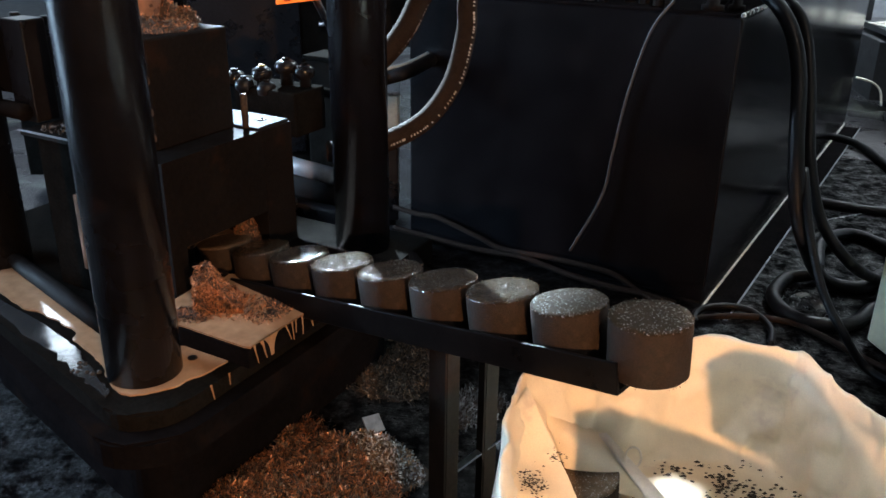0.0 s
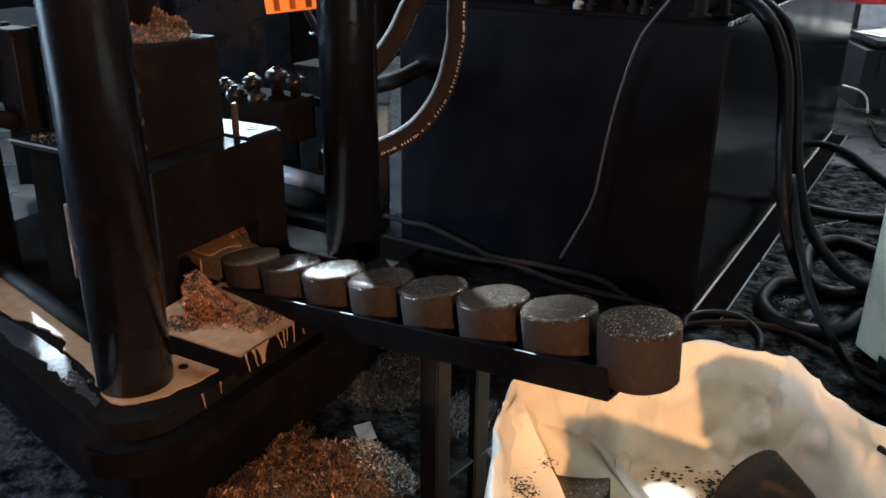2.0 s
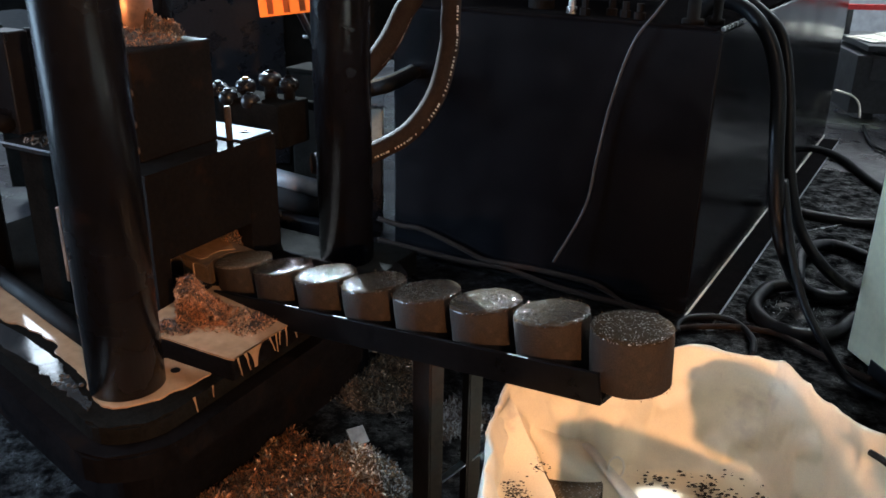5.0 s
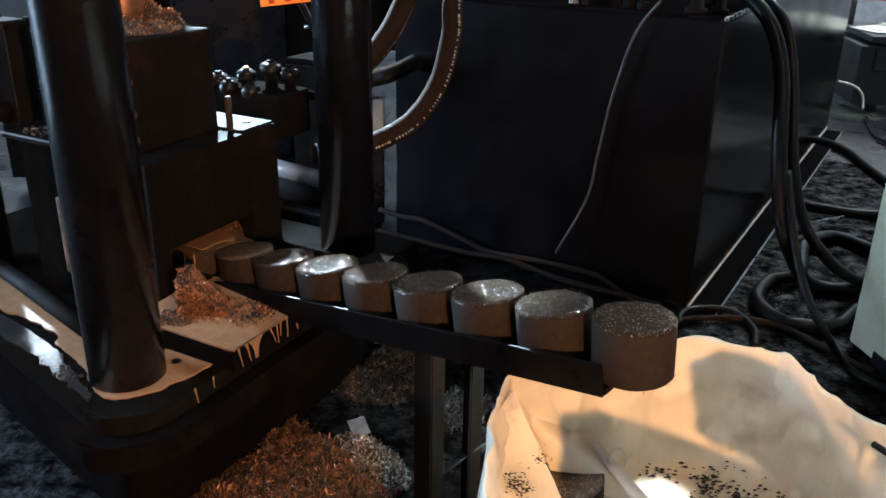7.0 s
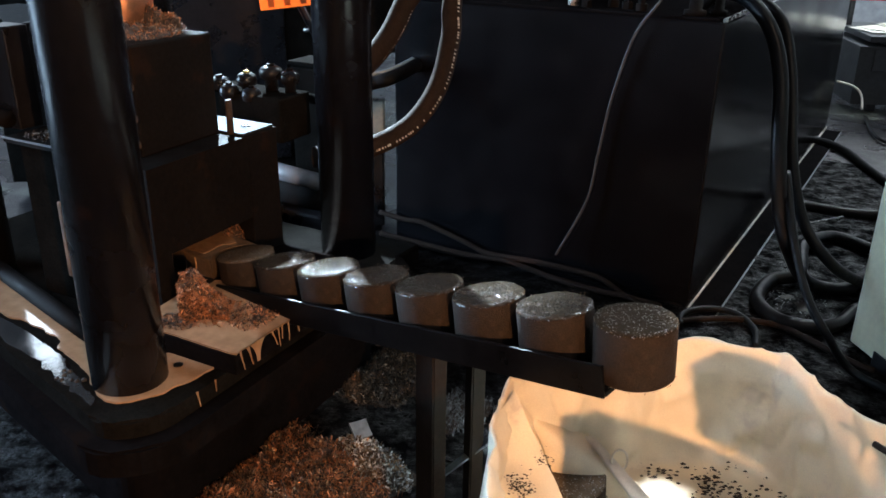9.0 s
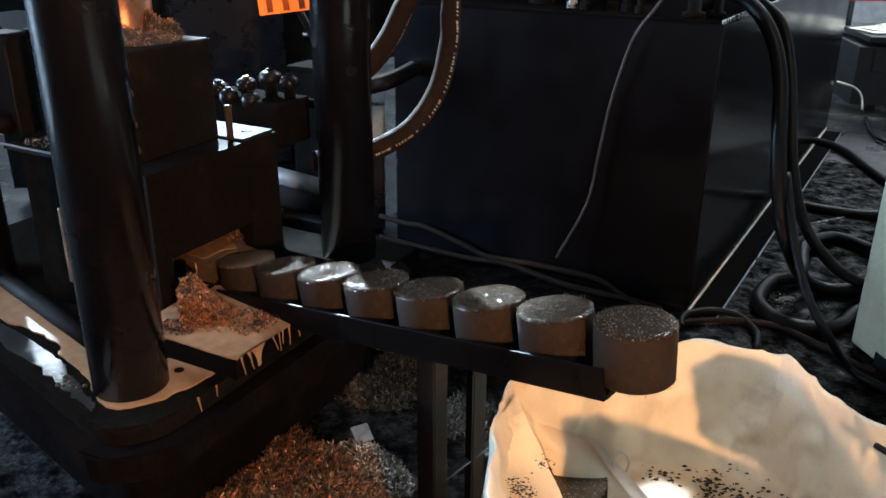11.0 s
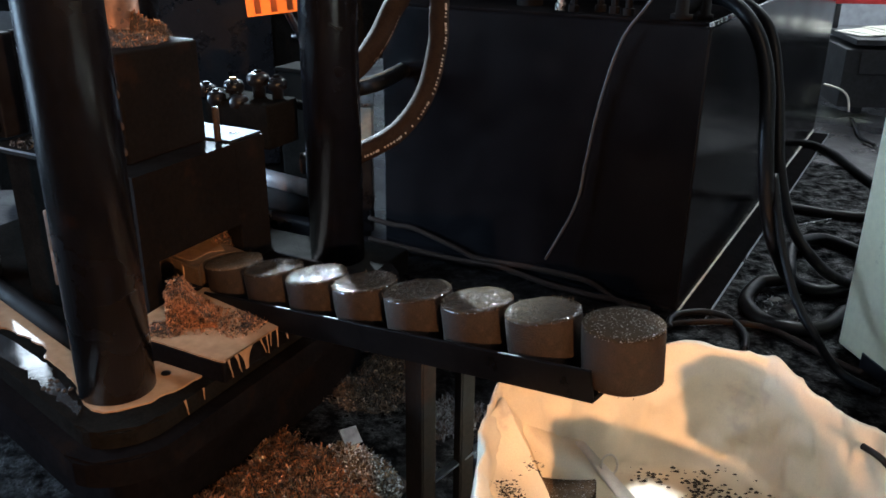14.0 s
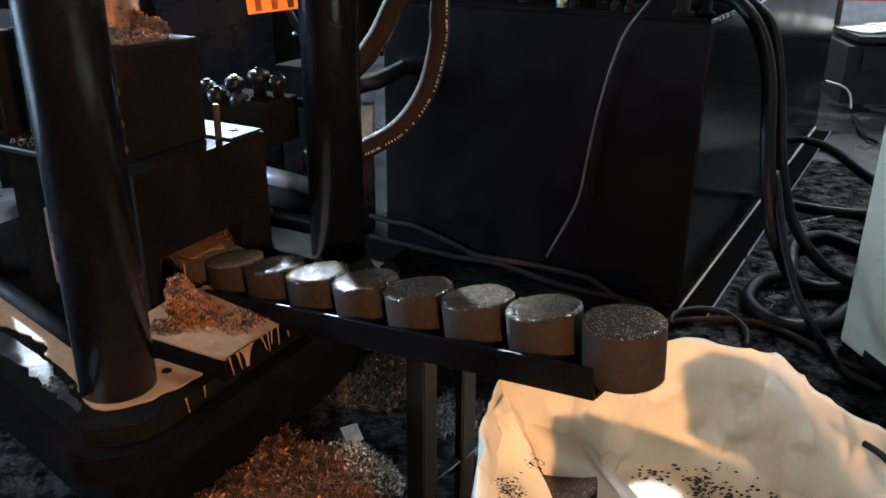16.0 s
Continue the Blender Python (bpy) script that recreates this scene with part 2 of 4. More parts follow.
def box(lo, hi, bevel=0.004, bm=None, turn=None):
    bm = bm or bmesh.new()
    c = Vector([(a + b) / 2 for a, b in zip(lo, hi)])
    s = [max(1e-4, b - a) for a, b in zip(lo, hi)]
    m = Matrix.Translation(c) @ (turn or Matrix()) @ Matrix.Diagonal((*s, 1))
    g = bmesh.ops.create_cube(bm, size=1, matrix=m)
    if bevel:
        edges = {e for v in g["verts"] for e in v.link_edges}
        bmesh.ops.bevel(bm, geom=list(edges), offset=min(bevel, min(s) * 0.4), segments=2, affect="EDGES", profile=0.5)
    return bm


def lathe(profile, n=40, at=(0, 0, 0), bm=None, cap=True):
    """A turned solid from (radius, z) pairs, bottom to top."""
    bm = bm or bmesh.new()
    rings = []
    for r, z in profile:
        rings.append([bm.verts.new((at[0] + r * math.cos(2 * math.pi * i / n), at[1] + r * math.sin(2 * math.pi * i / n), at[2] + z)) for i in range(n)])
    for a, b in zip(rings, rings[1:]):
        for i in range(n):
            bm.faces.new((a[i], a[(i + 1) % n], b[(i + 1) % n], b[i]))
    if cap:
        bm.faces.new(rings[0][::-1])
        bm.faces.new(rings[-1])
    return bm


def spline(points, steps=10):
    """A smooth line through the points."""
    p = [Vector(q) for q in points]
    p = [p[0] * 2 - p[1], *p, p[-1] * 2 - p[-2]]
    out = []
    for a, b, c, d in zip(p, p[1:], p[2:], p[3:]):
        for i in range(steps):
            t = i / steps
            out.append(0.5 * (2 * b + (c - a) * t + (2 * a - 5 * b + 4 * c - d) * t * t + (3 * b - a - 3 * c + d) * t ** 3))
    out.append(p[-2])
    return out


def tube(points, radius, n=12, steps=10, bm=None):
    bm = bm or bmesh.new()
    line = spline(points, steps)
    rings, normal = [], None
    for i, q in enumerate(line):
        t = (line[min(i + 1, len(line) - 1)] - line[max(i - 1, 0)]).normalized()
        normal = (normal - t * normal.dot(t)).normalized() if normal else t.orthogonal().normalized()
        side = t.cross(normal)
        rings.append([bm.verts.new(q + radius * (normal * math.cos(a) + side * math.sin(a))) for a in [2 * math.pi * k / n for k in range(n)]])
    for a, b in zip(rings, rings[1:]):
        for i in range(n):
            bm.faces.new((a[i], a[(i + 1) % n], b[(i + 1) % n], b[i]))
    bm.faces.new(rings[0][::-1])
    bm.faces.new(rings[-1])
    return bm


def rounded_slab(x0, x1, y0, y1, z0, z1, r, bm=None, bevel=0.006):
    bm = bm or bmesh.new()
    pts = []
    for cx, cy, a0 in ((x1 - r, y1 - r, 0), (x0 + r, y1 - r, 90), (x0 + r, y0 + r, 180), (x1 - r, y0 + r, 270)):
        pts += [(cx + r * math.cos(radians(a0 + k * 10)), cy + r * math.sin(radians(a0 + k * 10))) for k in range(10)]
    lo = [bm.verts.new((*p, z0)) for p in pts]
    hi = [bm.verts.new((*p, z1)) for p in pts]
    bm.faces.new(lo[::-1])
    top = bm.faces.new(hi)
    for i in range(len(pts)):
        j = (i + 1) % len(pts)
        bm.faces.new((lo[i], lo[j], hi[j], hi[i]))
    if bevel:
        bmesh.ops.bevel(bm, geom=list(top.edges), offset=bevel, segments=2, affect="EDGES")
    return bm


def taper(bm):
    """Narrows the press bed towards its back on the feed side."""
    for v in bm.verts:
        if v.co.y < 0 and v.co.x < 0.05:
            v.co.y += 0.25 * (0.05 - v.co.x) * min(1, -v.co.y / 0.4)
    return bm


def chips(name, count, place, size, mat, parent=None, seed=1, thin=1.0):
    """Loose curled metal chips: bent strips scattered by place(rng) -> point."""
    rng = random.Random(seed)
    verts, faces = [], []
    for _ in range(count):
        p = Vector(place(rng))
        s = size * rng.uniform(0.6, 2.0)
        w = s * rng.uniform(0.06, 0.16) * thin
        e = Euler((rng.uniform(0, 6.3), rng.uniform(0, 6.3), rng.uniform(0, 6.3))).to_matrix()
        curl, k0 = rng.uniform(0.6, 2.4), len(verts)
        for k in range(4):
            a = (k / 3 - 0.5) * curl * 2
            c = Vector((math.sin(a) / curl * s, 0, (1 - math.cos(a)) / curl * s))
            verts += [p + e @ (c + Vector((0, -w, 0))), p + e @ (c + Vector((0, w, k * w * 0.4)))]
        faces += [(k0 + 2 * k, k0 + 2 * k + 1, k0 + 2 * k + 3, k0 + 2 * k + 2) for k in range(3)]
    me = bpy.data.meshes.new(name)
    me.from_pydata(verts, [], faces)
    me.materials.append(mat)
    ob = new(name, me)
    ob.parent = parent
    return ob


def mound(x0, x1, y0, y1, height, n=60, bm=None):
    """A low heap: height(x, y) over a grid, closed underneath."""
    bm = bm or bmesh.new()
    grid = [[bm.verts.new((x0 + (x1 - x0) * i / n, y0 + (y1 - y0) * j / n, height(x0 + (x1 - x0) * i / n, y0 + (y1 - y0) * j / n))) for i in range(n + 1)] for j in range(n + 1)]
    for j in range(n):
        for i in range(n):
            bm.faces.new((grid[j][i], grid[j][i + 1], grid[j + 1][i + 1], grid[j + 1][i]))
    return bm


# ---- hall ----
bm = bmesh.new()
bmesh.ops.create_grid(bm, x_segments=60, y_segments=60, size=15)
tagged(part("floor", bm, FLOOR), "dark oil-stained concrete workshop floor with wet patches", "floor", kind="structure")
for name, lo, hi in (("wall_east", (6.5, -4.2, 0), (6.7, 9.2, 5.6)), ("wall_south", (-6, -4.2, 0), (6.5, -4, 5.6))):
    tagged(part(name, box(lo, hi, 0), WALL), "grimy painted workshop wall", "wall", kind="structure")
# the opening in this unseen wall is added behind the cool fill
bm = bmesh.new()
for lo, hi in (((-6.2, -4.2, 0), (-6, 2.5, 5.6)), ((-6.2, 4.1, 0), (-6, 9.2, 5.6)), ((-6.2, 2.5, 3.1), (-6, 4.1, 5.6))):
    box(lo, hi, 0, bm)
tagged(part("wall_west", bm, WALL), "grimy painted workshop wall, unseen, with an added opening", "wall", kind="structure")
bm = bmesh.new()
for lo, hi in (((-6, 9, 0), (3.7, 9.2, 3.7)), ((-6, 9, 3.7), (-5.6, 9.2, 5.6)), ((-4.2, 9, 3.7), (3.7, 9.2, 5.6)), ((-5.6, 9, 5.2), (-4.2, 9.2, 5.6)),
               ((3.7, 9, 0), (6.5, 9.2, 2.45)), ((6.1, 9, 2.45), (6.5, 9.2, 5.6)), ((3.7, 9, 3.55), (6.1, 9.2, 5.6))):
    box(lo, hi, 0, bm)
tagged(part("wall_north", bm, WALL), "grimy painted workshop wall with high windows", "wall", kind="structure")
for name, x, z, wd, ht in (("window_1", -4.9, 4.45, 1.4, 1.5), ("window_2", 4.9, 3.0, 2.4, 1.1)):
    w = thing(name, pose(x, 9.1, z), "high steel-framed workshop window", "window", kind="structure")
    for k in range(4):
        q = -wd / 2 + wd * k / 3
        part("window_bar", box((q - 0.02, -0.03, -ht / 2), (q + 0.02, 0.03, ht / 2), 0.003), BENCH, w)
# unseen roof; its openings are made up to go with the overhead fills
bm = bmesh.new()
for lo, hi in (((-6.2, -4.2, 5.6), (-4.4, 9.2, 5.75)), ((-4.4, -4.2, 5.6), (-2.8, 0.2, 5.75)), ((-4.4, 1.8, 5.6), (-2.8, 9.2, 5.75)), ((-2.8, -4.2, 5.6), (0.8, 9.2, 5.75)), ((0.8, -4.2, 5.6), (2.4, -1.4, 5.75)), ((0.8, 0.2, 5.6), (2.4, 9.2, 5.75)), ((2.4, -4.2, 5.6), (2.6, 9.2, 5.75)),
               ((2.6, -4.2, 5.6), (4.2, 5.6, 5.75)), ((2.6, 7.2, 5.6), (4.2, 9.2, 5.75)), ((4.2, -4.2, 5.6), (6.7, 9.2, 5.75))):
    box(lo, hi, 0, bm)
tagged(part("ceiling", bm, ROOF), "dark workshop roof, unseen, with openings for the added fills", "ceiling", kind="structure")

# ---- press ----
MACH = pose(-0.465, 1.907, 0, 0, 0, -28.18)
BED = 0.43
press = thing("briquetting_press", MACH, "black oily four-column hydraulic briquetting press on the floor", "machine")
part("base", taper(rounded_slab(-1.05, -0.02, -0.43, 0.62, 0.0, 0.34, 0.12)), LIP, press, "black oily base under an overhanging tray")
bm = taper(rounded_slab(-1.17, 0.17, -0.58, 0.58, 0.33, 0.39, 0.16))
part("tray_lip", bm, LIP, press)
part("bed", taper(rounded_slab(-1.13, 0.13, -0.54, 0.54, 0.39, BED, 0.13)), BED_MAT, press)


def film(points, z, thick=0.004, wobble=0.006, seed=0, steps=8):
    """A flat pool of liquid with a wavering edge."""
    bm = bmesh.new()
    line = spline([*points, points[0]], steps)[:-1]
    pts = []
    for q in line:
        d = noise.noise_vector(Vector((q[0] * 25 + seed, q[1] * 25, 0.3))) * wobble + noise.noise_vector(Vector((q[0] * 70 + seed, q[1] * 70, 0.7))) * wobble * 0.6
        pts.append((q[0] + d.x, q[1] + d.y))
    lo = [bm.verts.new((*q, z)) for q in pts]
    hi = [bm.verts.new((*q, z + thick)) for q in pts]
    bm.faces.new(hi)
    for i in range(len(pts)):
        j = (i + 1) % len(pts)
        bm.faces.new((lo[i], lo[j], hi[j], hi[i]))
    bmesh.ops.triangulate(bm, faces=bm.faces)
    return bm


EDGE = [(-1.0, -0.21, 0), (-0.75, -0.275, 0), (-0.54, -0.325, 0), (-0.46, -0.323, 0), (-0.32, -0.343, 0), (-0.27, -0.376, 0), (-0.165, -0.403, 0), (-0.11, -0.43, 0), (-0.063, -0.455, 0),
        (0.004, -0.475, 0), (0.055, -0.43, 0), (0.085, -0.35, 0), (0.09, -0.26, 0), (0.02, -0.24, 0), (-0.12, -0.29, 0), (-0.35, -0.27, 0), (-0.69, -0.18, 0), (-1.0, -0.09, 0)]
part("coolant_film", film(EDGE, BED), OIL, press, "tan milky coolant pooled on the bed")
part("oil_film", film([(-0.8, -0.33, 0), (-0.3, -0.43, 0), (-0.12, -0.475, 0), (-0.03, -0.5, 0), (-0.05, -0.48, 0), (-0.19, -0.42, 0), (-0.3, -0.38, 0), (-0.8, -0.29, 0)], BED, 0.0025, 0.012, 5), WATER, press, "thin clear oily puddle")
for k in range(11):
    rng = random.Random(k)
    q = (rng.uniform(-0.2, -0.06), rng.uniform(-0.47, -0.43))
    part("chip_lump", lathe([(0.006, 0), (0.005, 0.004), (0.001, 0.006)], 7, (*q, BED + 0.001)), SOOT, press)
part("bolt_hole", lathe([(0.011, BED + 0.003), (0.011, BED + 0.0055)], 20, (0.019, -0.296, 0)), RUBBER, press, "dark round bolt hole")
part("rail_bar", tube([(-1.0, -0.10, BED + 0.022), (-0.69, -0.195, BED + 0.022), (-0.12, -0.345, BED + 0.022)], 0.022, 12, 2), STEEL_DARK, press, "rounded black bar", True)
part("raised_plate", box((-0.16, -0.265, BED), (0.16, 0.30, BED + 0.05), 0.004), LIP, press)
PT = BED + 0.05
part("plate_film", film([(-0.15, -0.258, 0), (-0.05, -0.262, 0), (0.05, -0.262, 0), (0.152, -0.262, 0), (0.156, -0.24, 0), (0.158, -0.1, 0), (0.156, -0.03, 0), (0.10, -0.0, 0), (0.0, -0.02, 0), (-0.15, 0.0, 0)], PT, 0.004, 0.002, 9), OIL, press, "tan coolant film with chips")
# coolant running down the plate's front: wide tongues that narrow, and thin runs


def tongue(at, along, w0, w1, h, lean=0.0, thick=0.0015, n=8):
    """A run of coolant on an upright face: at its top middle, along the face's level direction."""
    bm = bmesh.new()
    at, along = Vector(at), Vector(along).normalized()
    out = along.cross(Vector((0, 0, 1)))
    rows = []
    for k in range(n + 1):
        t = k / n
        w = w1 + (w0 - w1) * (1 - t) ** 2.5
        mid = at + along * (lean * t + 0.0015 * noise.noise(Vector((t * 5, at.y * 90, at.x * 90)))) - Vector((0, 0, h * t))
        rows.append([bm.verts.new(mid + along * (w * e / 2) + out * (thick if abs(e) < 0.9 else 0)) for e in (-1, -0.5, 0.5, 1)])
    for a, b in zip(rows, rows[1:]):
        for i in range(3):
            bm.faces.new((a[i], a[i + 1], b[i + 1], b[i]))
    return bm


for y, w0, w1, h, lean in ((-0.247, 0.008, 0.0025, 0.05, 0.010), (-0.222, 0.012, 0.003, 0.05, 0.012), (-0.190, 0.052, 0.012, 0.05, 0.0), (-0.139, 0.007, 0.0022, 0.043, 0.016), (-0.118, 0.006, 0.002, 0.05, 0.004),
                           (-0.103, 0.006, 0.002, 0.035, -0.003), (-0.080, 0.006, 0.002, 0.05, 0.0), (-0.047, 0.028, 0.004, 0.045, 0.004), (-0.008, 0.013, 0.004, 0.028, 0.0)):
    part("drip", tongue((0.1602, y, PT + 0.003), (0, 1, 0), w0, w1, h, lean), OIL, press, smooth=True)
for y, w0, w1, h, lean in ((-0.355, 0.008, 0.003, 0.04, 0.006), (-0.30, 0.006, 0.002, 0.03, 0.0)):
    part("drip", tongue((0.1303, y, BED + 0.002), (0, 1, 0), w0, w1, h, lean), OIL, press, smooth=True)
COL = 0.079
for X, Y in ((-0.032, -0.385), (-0.03, 0.447), (-0.835, -0.165), (-0.80, 0.5)):
    part("column", lathe([(COL, BED), (COL, 2.6)], 48, (X, Y, 0)), COLUMN, press, smooth=True)
# die block with the outlet through its front
F0, B0 = -0.17, -0.66
part("jamb", box((-0.45, -0.15, BED + 0.004), (F0, -0.10, 0.815), 0.0), STEEL_DARK, press, "dark oily side of the outlet")
part("jamb", box((B0, 0.20, BED + 0.004), (F0, 0.32, 0.815), 0.003), STEEL_DARK, press, "dark oily side of the outlet")
part("lintel", box((B0, -0.10, 0.59), (F0, 0.20, 0.815), 0.0), STEEL_DARK, press, "dark oily block over the outlet")
# unseen plate added to keep light from behind out of the outlet
part("light_stop", box((B0, -0.10, BED + 0.004), (B0 + 0.03, 0.20, 0.59), 0.0), STEEL_DARK, press)
part("die_body", box((-0.58, -0.08, 0.815), (-0.25, 0.185, 1.08), 0.006), STEEL_DARK, press)
part("die_plate", box((-0.5, 0.19, 0.816), (-0.175, 0.315, 0.823), 0.002), PLATE, press, "wet shiny plate")
part("bolt_ring", lathe([(0.014, 0.822), (0.014, 0.826), (0.009, 0.826), (0.009, 0.823)], 18, (-0.228, 0.266, 0)), RUBBER, press)
part("rusty_post", lathe([(0.009, 0.82), (0.009, 0.905), (0.007, 0.91)], 14, (-0.212, 0.186, 0)), CORE, press, "rust-brown stud", True)
part("opening_ledge", box((-0.6, -0.098, PT), (F0 + 0.03, 0.0, PT + 0.012), 0.002), STEEL_DARK, press)
# frame and feed parts behind the near column
part("side_bracket", box((-0.57, -0.175, BED), (-0.455, -0.15, 0.83), 0.004), BED_MAT, press)
for z in (0.847, 0.91, 0.985):
    part("cap_screw", lathe([(0.011, 0), (0.011, 0.006), (0.008, 0.008)], 14, (0, 0, 0)), CORE, press, "rust-brown screw head").matrix_local = pose(-0.262, -0.08, z, 90, 0, 0)
part("shelf_lip", box((-0.612, -0.194, 0.842), (-0.40, -0.190, 0.847), 0.001), GREY, press, "thin grey strip along the shelf edge")
part("bracket_shelf", box((-0.61, -0.19, 0.83), (-0.40, -0.06, 0.845), 0.003), STEEL_DARK, press, "oily shelf with wet chips")
part("gusset", box((-0.455, -0.185, 0.50), (-0.44, -0.15, 0.70), 0.003), RAM, press)
part("feed_box", box((-1.1, -0.1, 0.9), (-0.72, 0.05, 1.075), 0.008), BLACK, press)
# lighter plate on the box: its level top catching light, put into colour
part("feed_box_lit_top", box((-1.14, -0.09, 1.0755), (-0.715, 0.30, 1.083), 0.002), PLATE, press, "wet grey top of the feed box, paled as if lit")
part("feed_post", box((-0.70, -0.13, 0.845), (-0.62, -0.06, 1.10), 0.005), BLACK, press)
for x in (-0.66, -0.78):
    part("cap_screw", lathe([(0.013, 0), (0.013, 0.02), (0.010, 0.023)], 14, (x, -0.03, 1.075)), RUBBER, press)
part("tie_rod", tube([(-0.9, -0.1, 0.86), (-0.62, -0.16, 0.88)], 0.022, 12, 2), STEEL_DARK, press, smooth=True)
part("crown", box((-1.1, -0.55, 2.6), (0.12, 0.57, 3.0), 0.02), BLACK, press)

ram = thing("ram", MACH @ pose(-0.5, 0.14, 0), "copper-dusted steel ram of the press", "press ram")
part("shaft", lathe([(0.075, 0.7), (0.075, 1.36)], 48), RAM, ram, "copper-dusted lower shaft", True)
part("upper_shaft", lathe([(0.0745, 1.36), (0.0745, 1.95)], 48), COLUMN, ram, "dark oiled upper shaft", True)
part("crosshead", box((-0.25, -0.28, 1.95), (0.25, 0.28, 2.1), 0.01), BLACK, ram)

# ---- chute and pressed pucks ----
SLOT = Vector((0.12, -0.097, 0.0249))
TOP0 = Vector((-0.511, 2.010, 0.549))
PH = 0.108
ax = SLOT.normalized()
ay = Vector((0, 0, 1)).cross(ax).normalized()
az = ax.cross(ay)
CH = Matrix((ax, ay, az)).transposed().to_4x4()
STEP = SLOT.length


def slot(s, pitch=0.0, lift=0.0):
    """The pose of a puck's base at slot s of the chute."""
    return Matrix.Translation(TOP0 + SLOT * s - az * (PH - lift)) @ CH @ pose(0, 0, 0, 0, pitch, 0)


CHUTE = material("black_chute_paint", (0.0035, 0.0035, 0.004), 0.35, 0, 9, 0.4, 0.05, 8)
CHUTE.node_tree.nodes["Principled BSDF"].inputs["Specular IOR Level"].default_value = 0.08
chute = thing("chute", slot(0), "black oily steel discharge chute on angle-iron legs", "chute")
L1 = 6.95 * STEP
part("chute_floor", box((-0.1, -0.085, -0.012), (L1, 0.085, -0.002), 0.001), CHUTE, chute)
part("front_rail", box((-0.02, -0.094, -0.012), (L1, -0.086, 0.05), 0.002), CHUTE, chute)
part("back_rail", box((-0.02, 0.086, -0.012), (L1, 0.094, 0.012), 0.002), CHUTE, chute)
LEG_RUST = material("oily_rusty_steel", (0.016, 0.010, 0.007), 0.6, 0.0, 16, 0.4, 0.15, 6, (0.014, 0.011, 0.010), 0.4, 9)
LEG_RUST.node_tree.nodes["Principled BSDF"].inputs["Specular IOR Level"].default_value = 0.05
stand = thing("chute_stand", Matrix(), "rusty angle-iron stand under the chute", "stand")
part("brace", box((-0.004, -0.012, 0), (0.0, 0.012, 0.36), 0.001), ZINC, stand, "pale diagonal brace").matrix_local = pose(-0.01, 1.60, 0.16, 0, 52, 10)
for x, y, h, wide in ((-0.02, 1.56, 0.54, 0.085), (0.066, 1.60, 0.545, 0.03)):
    bm = box((-0.002, 0.0, 0), (0.002, wide, h), 0.001)
    box((0.002, -0.002, 0), (0.032, 0.002, h), 0.001, bm)
    part("leg", bm, LEG_RUST, stand).matrix_local = pose(x, y, 0, 0, 0, 26)


def make_puck(seed, cover):
    rng = random.Random(seed)
    root = thing("puck", Matrix(), "dark oily cylindrical puck of pressed metal chips", "briquette", "pressed metal pucks")
    R = 0.0735
    n = 56
    bm = bmesh.new()
    prof = [(R - 0.003, 0), (R, 0.004), (R, 0.03), (R + 0.0005, 0.06), (R, PH - 0.005), (R - 0.002, PH - 0.001), (R * 0.8, PH), (R * 0.5, PH), (R * 0.2, PH)]
    lathe(prof, n, bm=bm)
    for v in bm.verts:
        q = v.co * 60 + Vector((seed * 7, 0, 0))
        d = noise.noise(q) * 0.0012
        v.co += Vector((v.co.x, v.co.y, 0)).normalized() * d + Vector((0, 0, noise.noise(q * 0.7) * 0.0015 if v.co.z > PH * 0.9 else 0))
    for f in bm.faces:
        f.material_index = 0 if f.calc_center_median().z > PH - 0.0035 else 1
        f.smooth = True
    part("body", bm, [cover, PUCK_SIDE], root)
    verts_at = lambda r: (math.cos(a := r.uniform(0, 6.28)) * R, math.sin(a) * R, PH - abs(r.gauss(0, 0.002)))
    tagged(chips("burr_fringe", 40, verts_at, 0.002, GREY_CHIPS, root, seed), kind="stuff")
    under = lambda r: (math.cos(a := r.uniform(0, 6.28)) * R, math.sin(a) * R, abs(r.gauss(0, 0.004)) - 0.002)
    tagged(chips("bottom_fringe", 60, under, 0.0022, GREY_CHIPS, root, seed + 50), kind="stuff")
    return root


pucks = [make_puck(k + 2, PUCK_DRY if k == -1 else PUCK_SHADED if k >= 6 else PUCK) for k in range(-1, 8)]

pusher = thing("pusher", slot(-1.9), "tan coolant-wetted steel pusher block inside the press outlet", "pusher")
PUSH_SET = pose(0, 0, PH + 0.012) @ CH.inverted() @ Matrix.Rotation(math.atan2(ax.y, ax.x), 4, "Z")
bm = bmesh.new()
# a block with a hollow front that cups the puck
HALF = 0.078
arc = [(0.156 - 0.090 * math.cos(a), 0.090 * math.sin(a)) for a in [radians(60 - 12 * k) for k in range(11)]]
pts = [(-0.24, -HALF), (-0.24, HALF), *[p for p in arc if abs(p[1]) <= HALF]]
lo = [bm.verts.new((*q, -0.09)) for q in pts]
hi = [bm.verts.new((*q, 0.0)) for q in pts]
top = bm.faces.new(hi)
bm.faces.new(lo[::-1])
for i in range(len(pts)):
    bm.faces.new((lo[i], lo[(i + 1) % len(pts)], hi[(i + 1) % len(pts)], hi[i]))
bmesh.ops.bevel(bm, geom=list(top.edges), offset=0.003, segments=2, affect="EDGES")
part("block", bm, PUSH, pusher).matrix_local = PUSH_SET
part("coolant_film", film([(-0.20, -0.06, 0), (-0.10, -0.066, 0), (0.0, -0.06, 0), (0.055, -0.05, 0), (0.045, 0.0, 0), (0.055, 0.05, 0), (-0.05, 0.066, 0), (-0.20, 0.06, 0)], 0.0, 0.002, 0.008, 3), OIL, pusher, "tan coolant film").matrix_local = PUSH_SET
